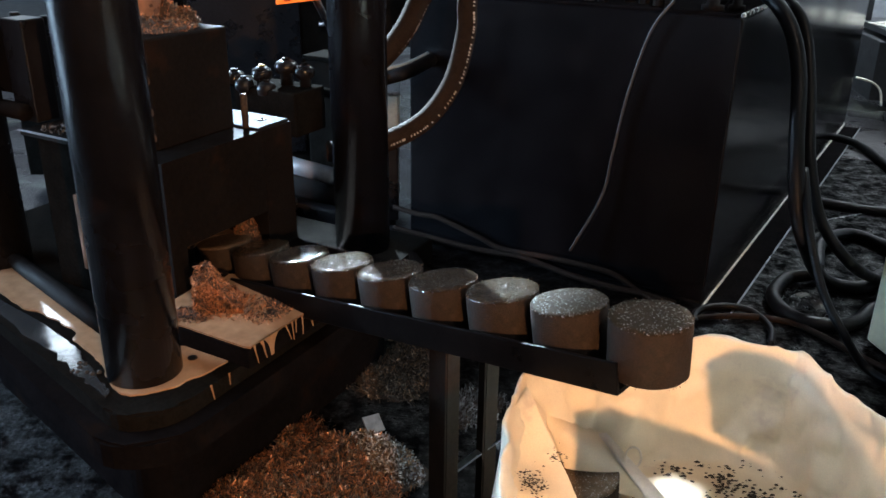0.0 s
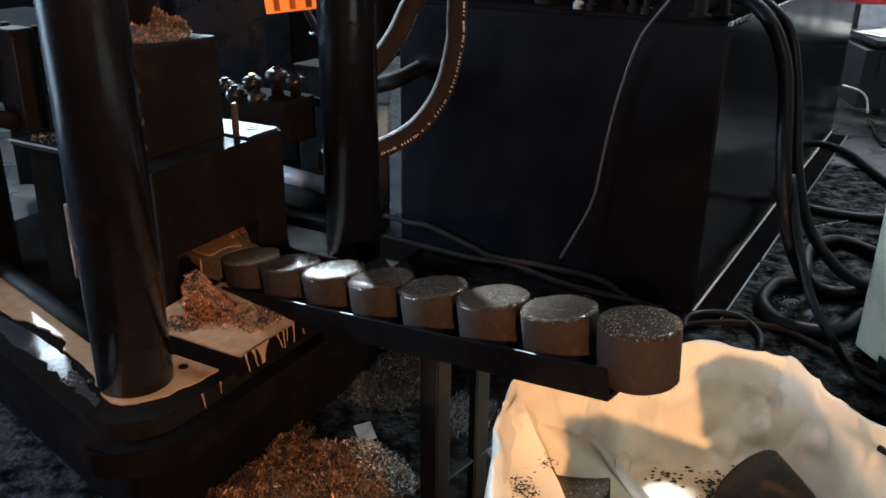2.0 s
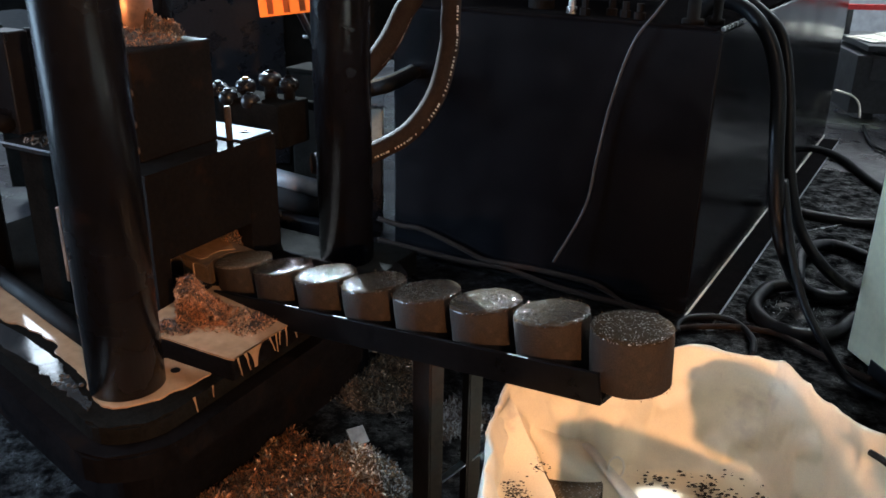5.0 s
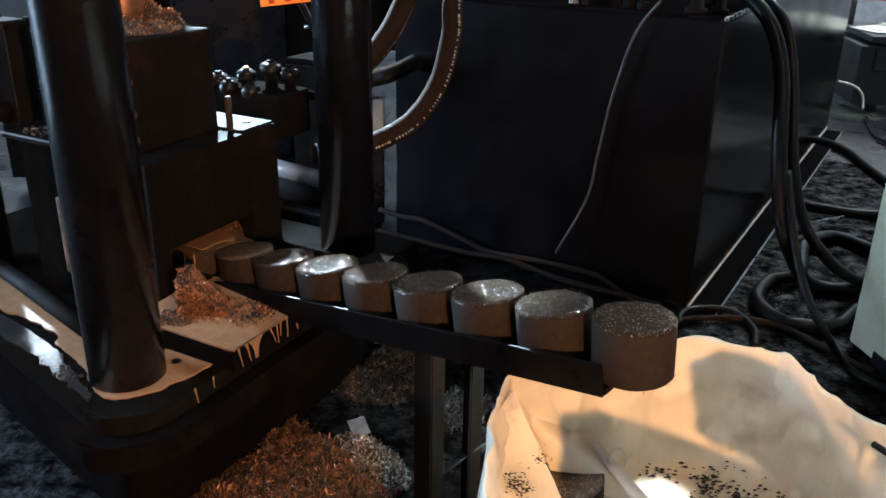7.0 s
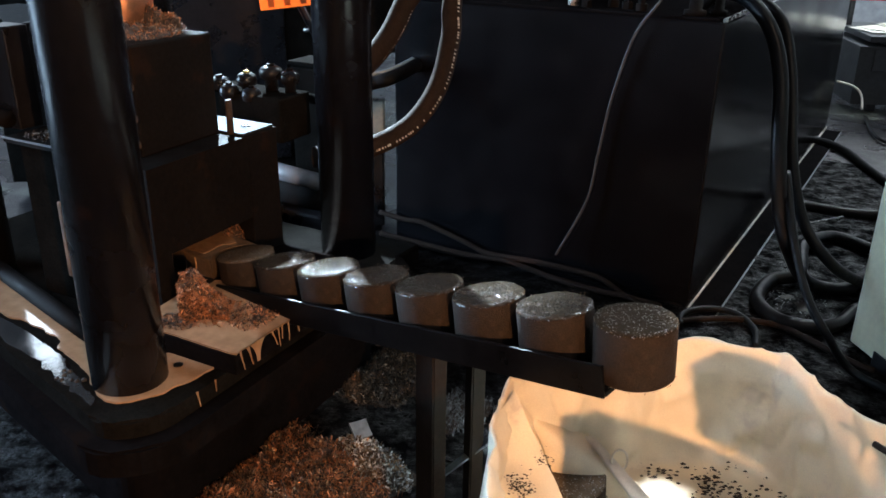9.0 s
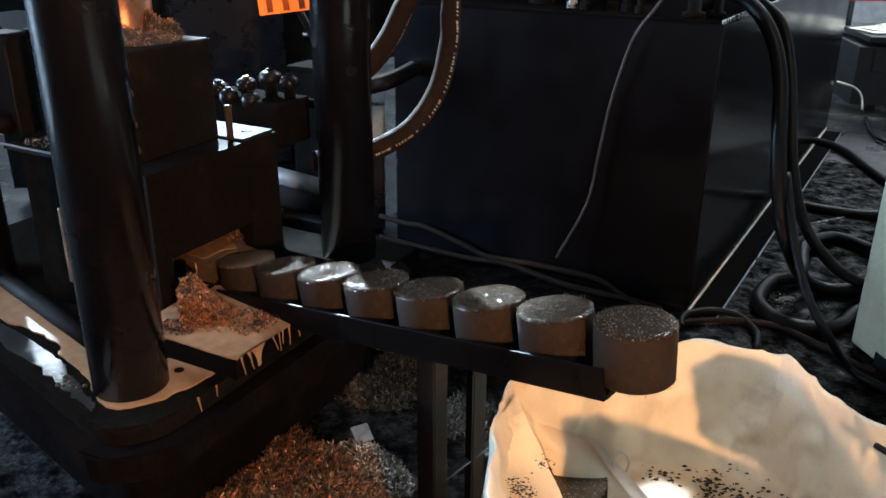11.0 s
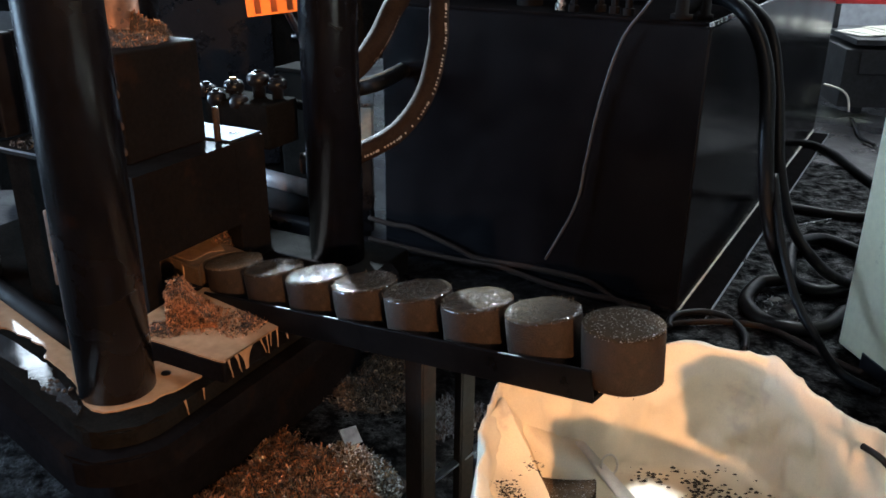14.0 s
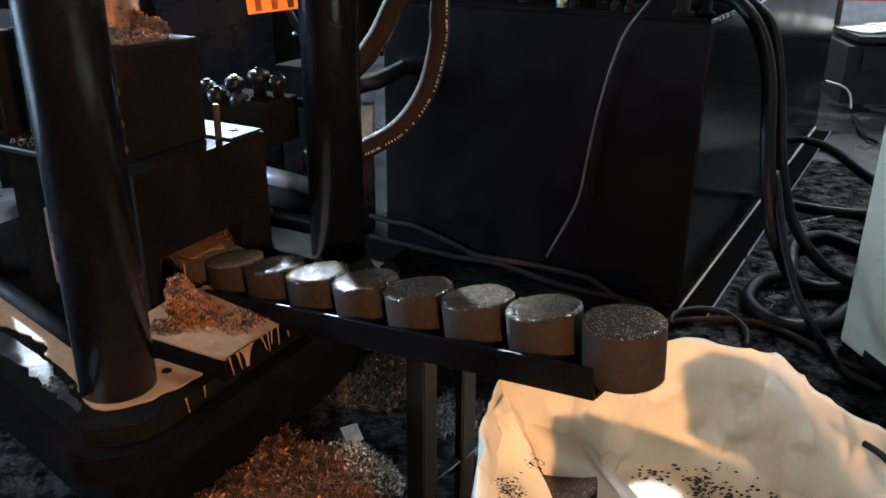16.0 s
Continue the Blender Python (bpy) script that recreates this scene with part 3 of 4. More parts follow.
for k, (x, w, h) in enumerate(((-0.06, 0.004, 0.05), (0.0, 0.0025, 0.07), (0.045, 0.005, 0.045))):
    drop = tube([(x, -HALF - 0.0005, -0.004), (x + 0.003, -HALF - 0.001, -h * 0.5), (x + 0.001, -HALF, -h)], w * 0.5, 7, 4)
    part("drip", drop, OIL, pusher, smooth=True).matrix_local = PUSH_SET

# ---- chips ----
def heap(name, m, rx, ry, h, count, size, mats, label, seed, group="", lean=(0, 0), core=CORE, wedge=False):
    """A heap of curled chips: a core with loose chips all over it."""
    root = thing(name, m, label, "metal chips", group, "stuff")
    tall = lambda x, y: h * max(0.0, 1 - (x / rx) ** 2 - (y / ry) ** 2) ** 0.8 * (0.75 + 0.6 * noise.noise(Vector((x * 18 + seed, y * 18, 0)))) * (1 + lean[0] * x / rx + lean[1] * y / ry) - 0.002
    if wedge:
        tall = lambda x, y: h * max(0.0, 0.5 - 0.5 * x / rx) * max(0.0, 1 - (y / ry) ** 2) ** 0.5 * (0.9 + 0.35 * noise.noise(Vector((x * 30 + seed, y * 30, 0)))) - 0.002
    part("core", mound(-rx, rx, -ry, ry, tall, 36), core, root, smooth=True)
    for k, mt in enumerate(mats):
        def place(r):
            a, q = r.uniform(0, 6.283), math.sqrt(r.random()) * 1.04
            x, y = math.cos(a) * q * rx, math.sin(a) * q * ry
            if wedge:
                x, y = r.uniform(-1, 1) * rx, r.uniform(-1, 1) * ry
                if r.random() < 0.12:
                    return (x * 1.2 + 0.015, y * 1.2 - r.random() * 0.04, 0.002)
                if r.random() < 0.3:
                    return (x, -ry * r.uniform(0.92, 1.04), r.random() * max(0.004, tall(x, 0)))
                if r.random() < 0.2:
                    return (-rx * r.uniform(0.97, 1.04), y, r.random() * tall(-rx, y))
            return (x, y, max(0.001, tall(x, y)) + r.uniform(-0.3, 0.6) * size * 0.5)
        tagged(chips("loose_chips", count // len(mats), place, size, mt, root, seed + k), kind="stuff")
    return root


heap("copper_chip_heap", pose(-0.560, 1.808, PT + 0.003, 0, 0, 4.0), 0.055, 0.050, 0.140, 5500, 0.0045, (COPPER, COPPER, COPPER), "heap of copper-coloured metal chips at the press outlet", 3, wedge=True)
heap("copper_chip_heap", MACH @ pose(0.075, -0.09, PT + 0.003, 0, 0, 20), 0.05, 0.085, 0.005, 1100, 0.0045, (COPPER, COPPER, SOOT), "thin scatter of copper chips on the wet plate", 5)
heap("copper_chip_heap", MACH @ pose(-0.06, -0.215, PT + 0.003), 0.05, 0.035, 0.008, 700, 0.0045, (COPPER, SOOT), "small clump of copper chips on the wet plate", 6)
heap("copper_chip_heap", MACH @ pose(-0.235, 0.175, PT + 0.004), 0.055, 0.035, 0.10, 900, 0.005, (COPPER, GREY_CHIPS), "clump of copper chips stuck in the outlet", 7)
heap("sludge_heap", MACH @ pose(-0.03, 0.24, BED), 0.13, 0.16, 0.03, 900, 0.007, (SOOT, SOOT), "black oily sludge and chips on the press bed", 17)
heap("copper_chip_heap", MACH @ pose(-0.42, 0.06, 1.08), 0.15, 0.12, 0.03, 1600, 0.006, (COPPER, GREY_CHIPS, COPPER), "copper chips spread round the ram", 9)
heap("copper_chip_heap", MACH @ pose(-0.42, 0.16, 1.08, 0, 0, 25), 0.08, 0.025, 0.07, 900, 0.006, (COPPER, GREY_CHIPS), "small heap of copper chips beside the ram", 10)
heap("wet_chip_heap", MACH @ pose(-0.50, -0.125, 0.845), 0.085, 0.05, 0.006, 260, 0.005, (GLINT_CHIPS, GREY_CHIPS), "wet metal chips on the press bracket shelf", 29, core=STEEL_DARK)


def carpet(name, outline, h, count, size, mats, label, seed, core=CORE):
    """A low uneven bed of turnings inside an outline on the floor, thinning towards its edge."""
    root = thing(name, MACH, label, "metal chips", "", "stuff")
    line = [Vector((x, y)) for x, y in outline]

    def depth(x, y):
        q, inside, near = Vector((x, y)), False, 9.0
        for a, b in zip(line, line[1:] + line[:1]):
            if (a.y > y) != (b.y > y) and x < (b.x - a.x) * (y - a.y) / (b.y - a.y) + a.x:
                inside = not inside
            d = b - a
            t = max(0, min(1, (q - a).dot(d) / d.dot(d)))
            near = min(near, (q - a - d * t).length)
        near += 0.03 * noise.noise(Vector((x * 17, y * 17, seed))) + 0.015 * noise.noise(Vector((x * 45, y * 45, seed)))
        return near if inside else -near

    def tall(x, y):
        d = depth(x, y)
        rise = min(1, max(0, d + 0.02) / 0.09)
        return h * rise ** 0.7 * (0.6 + 0.55 * noise.noise(Vector((x * 11, y * 11, seed))) + 0.35 * noise.noise(Vector((x * 37, y * 37, seed)))) - 0.004 * (d < 0.0)

    xs, ys = [p.x for p in line], [p.y for p in line]
    lo, hi = (min(xs) - 0.03, min(ys) - 0.03), (max(xs) + 0.03, max(ys) + 0.03)
    part("core", mound(lo[0], hi[0], lo[1], hi[1], tall, 70), core, root, smooth=True)
    for k, mt in enumerate(mats):
        def place(r):
            while True:
                x, y = r.uniform(lo[0], hi[0]), r.uniform(lo[1], hi[1])
                d = depth(x, y)
                if d > 0 or (d > -0.035 and r.random() < 0.12):
                    return (x, y, max(0.002, tall(x, y)) + r.uniform(-0.2, 0.7) * size * 0.6)
        tagged(chips("loose_chips", count // len(mats), place, size, mt, root, seed + k, 0.6), kind="stuff")
    return root


carpet("floor_chip_heap", [(-0.03, -0.40), (-0.03, 0.13), (0.03, 0.12), (0.10, 0.10), (0.20, 0.10), (0.27, 0.04), (0.36, 0.03), (0.42, -0.10), (0.40, -0.36)], 0.05, 18000, 0.011, (GREY_CHIPS, COPPER, COPPER, SOOT), "bed of oily copper turnings on the floor beside the press", 11)
carpet("floor_chip_heap", [(-0.03, 0.38), (-0.03, 0.74), (0.08, 0.76), (0.16, 0.62), (0.20, 0.45), (0.16, 0.34), (0.06, 0.33)], 0.035, 4200, 0.012, (SOOT, SOOT, GREY_CHIPS), "low heap of dull metal turnings on the floor", 13)
carpet("floor_chip_heap", [(0.28, 0.36), (0.30, 0.52), (0.42, 0.50), (0.44, 0.38), (0.36, 0.32)], 0.03, 1500, 0.011, (ZINC, SOOT), "small heap of shiny metal turnings on the floor", 15)
# white chips paint the cool light that the tray keeps off this spot
heap("wet_chip_heap", Matrix.Translation((-0.175, 1.85, 0.018)) @ pose(0, 0, 0, 0, 0, 40), 0.055, 0.14, 0.032, 1500, 0.008, (GLINT_CHIPS, GREY_CHIPS), "wet metal turnings on the floor heap, whitened as if lit", 19)
scrap = thing("steel_offcut", Matrix.Translation((-0.222, 1.955, 0.045)) @ pose(0, 0, 0, 40, 8, 40), "flat grey steel offcut lying on the chips", "offcut")
part("plate", box((-0.028, -0.022, 0), (0.028, 0.028, 0.004), 0.001), ZINC, scrap)

# ---- tank ----
def skew(bm):
    """The tank widens a little towards its far end."""
    for v in bm.verts:
        v.co.x += 0.048 * v.co.y if v.co.x > -0.6 else 0.0
    return bm


tank = thing("hydraulic_tank", MACH @ pose(0.778, 1.448, 0), "large glossy black hydraulic oil tank on the floor", "tank")
part("body", skew(box((-1.26, 0, 0.015), (0, 3.23, 1.036), 0.008)), TANK, tank)
part("plinth", skew(box((-1.24, 0.01, 0), (-0.01, 3.21, 0.015), 0.002)), BLACK, tank)
part("lid", skew(box((-1.25, 0.01, 1.036), (-0.02, 3.21, 1.046), 0.003)), LIP, tank)

part("plinth_flange", skew(box((0.0, -0.03, 0.0), (0.006, 3.20, 0.010), 0.001)), PRINT, tank, "thin white strip along the flange edge")
part("plinth_channel", skew(box((0.012, -0.02, 0.0), (0.105, 3.12, 0.007), 0.001)), LIP, tank)
part("channel_edge", skew(box((0.105, -0.02, 0.0), (0.110, 3.12, 0.009), 0.001)), ZINC, tank)
part("corner_weld", tube([(-0.004, 0.004, 0.08), (-0.004, 0.002, 1.03)], 0.004, 6, 2), STEEL_DARK, tank, smooth=True)
part("top_flange", skew(box((-0.008, -0.003, 1.036), (0.003, 0.6, 1.049), 0.002)), CHROME, tank, "bright worn corner")
for x, y, r, h in ((-0.115, 0.06, 0.022, 0.34), (-0.045, 0.10, 0.016, 0.34)):
    bm = lathe([(r * 1.7, 1.046), (r * 1.7, 1.062), (r, 1.064), (r, 1.064 + h)], 20, (x, y, 0))
    part("return_pipe", bm, STEEL_DARK, tank, smooth=True)
for k, x in enumerate((-0.30, -0.36, -0.42, -0.50, -0.56)):
    part("fitting", lathe([(0.02, 1.046), (0.02, 1.07), (0.013, 1.072), (0.013, 1.10)], 6 if k % 2 else 16, (x, 0.07 + 0.03 * (k % 3), 0)), CHROME if k == 4 else STEEL_DARK, tank)
part("filler_cap", lathe([(0.05, 1.046), (0.05, 1.075), (0.045, 1.08)], 24, (-0.72, 0.2, 0)), STEEL_DARK, tank)
part("motor", tube([(-0.9, 0.5, 1.22), (-0.35, 0.5, 1.22)], 0.15, 24, 2), BLACK, tank, smooth=True)


def cable(name, pts, r, mat, label, cat="cable", n=10):
    root = thing(name, Matrix(), label, cat)
    part("sheath", tube(pts, r, n, 10), mat, root, smooth=True)
    return root


to_m = lambda p: MACH @ Vector(p)
cable("thin_cable", [to_m(p) for p in ((0.593, 1.419, 1.132), (0.560, 1.423, 1.085), (0.487, 1.423, 0.969), (0.427, 1.428, 0.749), (0.394, 1.428, 0.537), (0.367, 1.423, 0.360), (0.270, 1.399, 0.131))] , 0.0048, CABLE_GREY, "thin grey cable hanging down the black tank")
h1 = cable("hydraulic_hose", [(0.004, 2.75, 1.35), (0.017, 2.712, 1.146), (0.015, 2.682, 1.074), (0.013, 2.652, 1.002), (-0.023, 2.575, 0.869), (-0.101, 2.510, 0.767), (-0.209, 2.465, 0.711), (-0.306, 2.414, 0.692), (-0.389, 2.412, 0.688)], 0.031, HOSE_RUBBER, "thick black hydraulic hose with white printing", "hose", 16)
h2 = cable("hydraulic_hose", [(-0.06, 2.76, 1.35), (-0.094, 2.739, 1.159), (-0.130, 2.712, 1.094), (-0.172, 2.656, 1.012), (-0.230, 2.604, 0.941), (-0.305, 2.553, 0.886)], 0.034, HOSE_RUBBER, "thick dusty black hydraulic hose", "hose", 16)
cable("black_hose", [(-0.375, 3.187, 0.726), (-0.269, 3.197, 0.750), (-0.194, 3.206, 0.772), (-0.083, 3.432, 0.794)], 0.026, RUBBER, "black rubber hose behind the press", "hose")


# added pale tube beside the black hose, painting its highlight
cable("hose_highlight", [(-0.40, 3.20, 0.760), (-0.28, 3.22, 0.775), (-0.20, 3.25, 0.790), (-0.09, 3.45, 0.815)], 0.012, PALE, "pale tube standing in for the highlight on the black hose", "pipe")


def print_bars(root, pts, r, start, end, size, seed, face):
    """Small white printed marks along a hose, on its outer side."""
    line = spline(pts, 40)
    bm = bmesh.new()
    rng = random.Random(seed)
    i = 0
    while i < len(line) - 2:
        d = line[i + 1] - line[i]
        f = i / len(line)
        if start < f < end and rng.random() > 0.25:
            t = d.normalized()
            out = (face - t * face.dot(t)).normalized()
            m = Matrix((t, t.cross(out), out)).transposed().to_4x4()
            s = size * rng.uniform(0.5, 1.0)
            at = Matrix.Translation(line[i] + out * r) @ m @ Matrix.Diagonal((s * 0.7, size, 0.002, 1))
            bmesh.ops.create_cube(bm, size=1, matrix=at)
        i += rng.choice((2, 3, 3, 4))
    return tagged(part("printing", bm, PRINT, root), "row of small white printed marks", kind="stuff")


H1 = [Vector(p) for p in ((0.017, 2.712, 1.146), (0.015, 2.682, 1.074), (0.013, 2.652, 1.002), (-0.023, 2.575, 0.869), (-0.101, 2.510, 0.767), (-0.209, 2.465, 0.711), (-0.306, 2.414, 0.692))]
print_bars(h1, H1, 0.031, 0.05, 0.95, 0.0065, 4, Vector((0.62, -0.75, -0.1)))
H2 = [Vector(p) for p in ((-0.130, 2.712, 1.094), (-0.172, 2.656, 1.012), (-0.230, 2.604, 0.941))]
print_bars(h2, H2, 0.034, 0.05, 0.9, 0.003, 8, Vector((0.75, -0.6, -0.45)))
# power cables over the tank's side and coiled on the floor
cable("power_cable", [(0.888, 3.102, 1.042), (0.956, 3.105, 1.100), (1.045, 3.067, 1.087), (1.111, 2.976, 0.999), (1.140, 2.892, 0.852), (1.129, 2.777, 0.627), (1.144, 2.715, 0.427), (1.187, 2.681, 0.295), (1.390, 2.945, 0.060), (1.538, 2.948, 0.030), (1.729, 3.103, 0.030), (1.914, 3.004, 0.030)], 0.026, RUBBER, "thick black power cable looped over the tank", n=14)
cable("power_cable", [(0.944, 3.211, 1.044), (1.050, 3.217, 1.110), (1.138, 3.169, 1.071), (1.201, 3.079, 0.986), (1.216, 2.968, 0.799), (1.208, 2.840, 0.570), (1.242, 2.738, 0.378), (1.333, 2.664, 0.253), (1.611, 2.975, 0.050), (1.734, 2.997, 0.030)], 0.020, RUBBER, "black power cable looped over the tank", n=12)
cable("power_cable", [(1.173, 2.786, 0.545), (1.158, 2.603, 0.368), (1.170, 2.459, 0.231), (1.204, 2.349, 0.148), (1.296, 2.345, 0.030), (1.359, 2.214, 0.030)], 0.014, RUBBER, "thin black power cable reaching the floor")
cable("coiled_cable", [(2.002, 3.170, 0.030), (1.871, 3.282, 0.030), (1.817, 3.372, 0.030), (1.724, 3.498, 0.030), (1.524, 3.318, 0.060), (1.398, 3.046, 0.050), (1.282, 3.021, 0.030), (1.172, 2.851, 0.030), (1.186, 2.691, 0.030), (1.283, 2.631, 0.030), (1.392, 2.656, 0.030), (1.513, 2.770, 0.030), (1.575, 2.705, 0.030), (1.714, 2.625, 0.030)], 0.026, RUBBER, "thick black cable coiled on the oily floor", n=14)
cable("floor_cable", [(1.70, 4.05, 0.022), (1.755, 3.955, 0.022), (1.856, 3.884, 0.022), (1.962, 3.833, 0.022), (2.099, 3.803, 0.022), (2.45, 3.77, 0.022)], 0.024, RUBBER, "black cable lying across the floor")
cable("floor_cable", [(2.031, 5.264, 0.025), (2.225, 5.208, 0.025), (2.358, 5.097, 0.025), (2.401, 4.876, 0.025), (2.373, 4.538, 0.025), (2.346, 4.034, 0.025)], 0.023, RUBBER, "black cable bent round the tank foot")
cable("floor_cable", [(-0.275, 3.422, 0.147), (-0.167, 3.364, 0.137), (-0.083, 3.319, 0.139), (0.092, 3.225, 0.091), (0.181, 3.177, 0.064), (0.362, 3.081, 0.071), (0.542, 2.984, 0.069), (0.613, 2.946, 0.056), (0.682, 2.895, 0.020), (0.75, 2.76, 0.020), (0.819, 2.685, 0.020), (0.898, 2.698, 0.020), (1.023, 2.708, 0.020), (1.112, 2.691, 0.020), (1.184, 2.657, 0.020), (1.239, 2.581, 0.020), (1.324, 2.422, 0.020), (1.377, 2.349, 0.020)], 0.011, CABLE_DUST, "dusty brown cable sagging along the tank foot")
cable("floor_cable", [(-0.277, 3.423, 0.051), (-0.135, 3.347, 0.044), (0.093, 3.225, 0.037), (0.249, 3.141, 0.050), (0.345, 3.090, 0.034), (0.455, 3.020, 0.020), (0.611, 2.914, 0.020), (0.688, 2.878, 0.020), (0.80, 2.80, 0.020)], 0.012, CABLE_DUST, "dusty brown cable lying along the tank foot")
cable("floor_cable", [(0.836, 2.66, 0.020), (0.858, 2.727, 0.020), (0.908, 2.771, 0.020), (0.998, 2.785, 0.020), (1.069, 2.734, 0.020), (1.087, 2.615, 0.020), (1.049, 2.501, 0.020)], 0.012, RUBBER, "thin black cable looped on the floor")
cable("white_wire", [(2.776, 6.013, 0.227), (2.896, 5.998, 0.192), (2.949, 5.976, 0.137), (2.955, 5.937, 0.045)], 0.008, PAPER, "thin white wire hanging", "wire")
cable("thin_wire", [(2.917, 5.788, 0.020), (2.762, 5.329, 0.020), (2.757, 5.127, 0.020)], 0.012, RUBBER, "thin black wire on the floor", "wire")

# ---- valve bank behind the press ----
valves = thing("valve_bank", MACH @ pose(-0.365, 0.46, 0.836), "dark oily hydraulic valve bank with bright fittings", "valve bank")
part("manifold", box((-0.16, -0.05, -0.10), (0.14, 0.09, 0.03), 0.006), BED_MAT, valves)
for k, (x, y, z, r) in enumerate(((-0.10, -0.03, 0.045, 0.030), (-0.02, 0.0, 0.06, 0.028), (0.04, 0.04, 0.08, 0.032), (0.10, 0.05, 0.07, 0.028), (-0.055, -0.04, 0.03, 0.026), (0.02, -0.03, 0.025, 0.026))):
    v = part("valve", lathe([(r * 0.6, -0.06), (r * 0.6, -0.02), (r, -0.012), (r * 1.1, 0.004), (r * 0.95, 0.016), (r * 0.5, 0.023)], 20, (x, y, z)), BLACK, valves, smooth=True)
    part("nut", lathe([(r * 0.4, 0.02), (r * 0.4, 0.028), (r * 0.2, 0.03)], 6, (x, y, z)), BRASS if k == 1 else STEEL_DARK, v, "brass nut" if k == 1 else "")
part("pipe", tube([(-0.16, -0.02, -0.02), (-0.05, 0.1, -0.01), (0.12, 0.12, 0.0), (0.3, 0.14, -0.05)], 0.014, 10, 6), BED_MAT, valves, smooth=True)
part("support", box((-0.05, -0.03, -0.8), (0.05, 0.03, -0.04), 0.005), BLACK, valves)

sign = thing("orange_sign", Matrix.Translation((-0.507, 2.761, 1.132)) @ pose(0, 0, 0, 70, -6, 10), "bright orange printed sign plate on the press", "sign")
part("plate", box((-0.085, -0.06, -0.003), (0.085, 0.06, 0.003), 0.002), ORANGE, sign)
for k in (-1, 0, 1):
    part("print_bar", box((k * 0.05 - 0.01, -0.055, 0.003), (k * 0.05 + 0.01, 0.05, 0.0045), 0), ORANGE_DARK, sign, "dark orange slanted bar")
sp = thing("sign_bracket", Matrix(), "black steel bracket carrying the sign", "bracket")
part("arm", tube([(-0.513, 2.815, 1.184), (-0.487, 2.798, 1.117), (-0.422, 2.804, 0.977)], 0.012, 8, 3), BLACK, sp)

pump = thing("pump_unit", pose(-0.5, 2.9, 0, 0, 0, -28), "grey pump and pipes on the floor behind the press", "pump")
part("body", tube([(-0.16, 0, 0.42), (0.16, 0.02, 0.42)], 0.07, 20, 2), STEEL_DARK, pump, smooth=True)
part("cover", tube([(-0.12, -0.06, 0.50), (0.10, -0.05, 0.48)], 0.03, 16, 2), GREY, pump, smooth=True)
part("pedestal", box((-0.15, -0.07, 0.12), (0.15, 0.08, 0.36), 0.01), BLACK, pump)
# added box and lid that block the high lamp's beam from the press bed
part("beam_blocker", box((-0.06, 0.02, 0.36), (0.20, 0.14, 0.86), 0.012), BED_MAT, pump, "added dark box that keeps the lamp beam off the bed")
part("beam_blocker_lid", box((-0.065, 0.015, 0.86), (0.205, 0.145, 0.875), 0.004), BED_MAT, pump)
part("flange", lathe([(0.05, 0.36), (0.05, 0.38), (0.03, 0.385)], 20, (-0.09, -0.1, 0)), CHROME, pump)
part("pipe", tube([(-0.09, -0.1, 0.2), (-0.09, -0.1, 0.36)], 0.03, 14, 2), STEEL_DARK, pump, smooth=True)

drive = thing("feed_machine", pose(-0.95, 4.4, 0, 0, 0, 4), "tall black feeding machine standing behind the press", "machine")
part("housing", box((-1.2, -0.35, 0.08), (0.48, 0.5, 1.28), 0.006), BED_MAT, drive)
part("foot", box((-1.15, -0.3, 0.0), (0.44, 0.45, 0.08), 0.01), BLACK, drive)
for x in (-0.7, -0.1):
    part("door_panel", box((x - 0.27, -0.362, 0.2), (x + 0.27, -0.35, 1.15), 0.006), BLACK, drive)
part("hand_rail", tube([(0.26, -0.37, 0.82), (0.32, -0.385, 0.825), (0.38, -0.37, 0.83)], 0.010, 8, 4), CHROME, drive, smooth=True)
part("side_cabinet", box((0.49, -0.30, 0.70), (1.15, 0.45, 1.5), 0.008), BED_MAT, drive)
part("cabinet_leg", box((1.08, -0.28, 0.0), (1.14, 0.40, 0.70), 0.004), BLACK, drive)
# made-up pale box: fills the gap with the brightness of lit floor and wall
pale = thing("pale_backdrop", pose(-0.42, 3.55, 0, 0, 0, 3), "added pale box standing in for the lit floor and wall behind the press", "machine housing")
part("shell", box((-0.16, 0, 0.41), (0.16, 0.3, 0.60), 0.008), PALE, pale)
part("cabinet_base", box((-0.155, 0.003, 0.03), (0.155, 0.297, 0.41), 0.008), BLACK, pale, "black lower half")
part("lid", box((-0.165, -0.006, 0.60), (0.165, 0.306, 0.615), 0.004), ZINC, pale, "dull steel lid")
part("foot", box((-0.14, 0.02, 0), (0.14, 0.28, 0.03), 0.004), BLACK, pale)
# made-up black box covering the floor where it should look dark
skid = thing("dark_floor_cover", MACH @ pose(-0.4, 1.0, 0), "added black box that darkens the floor behind the press", "drip tray")
part("tray", box((-0.7, -0.4, 0), (0.12, 0.30, 0.10), 0.01), BED_MAT, skid)

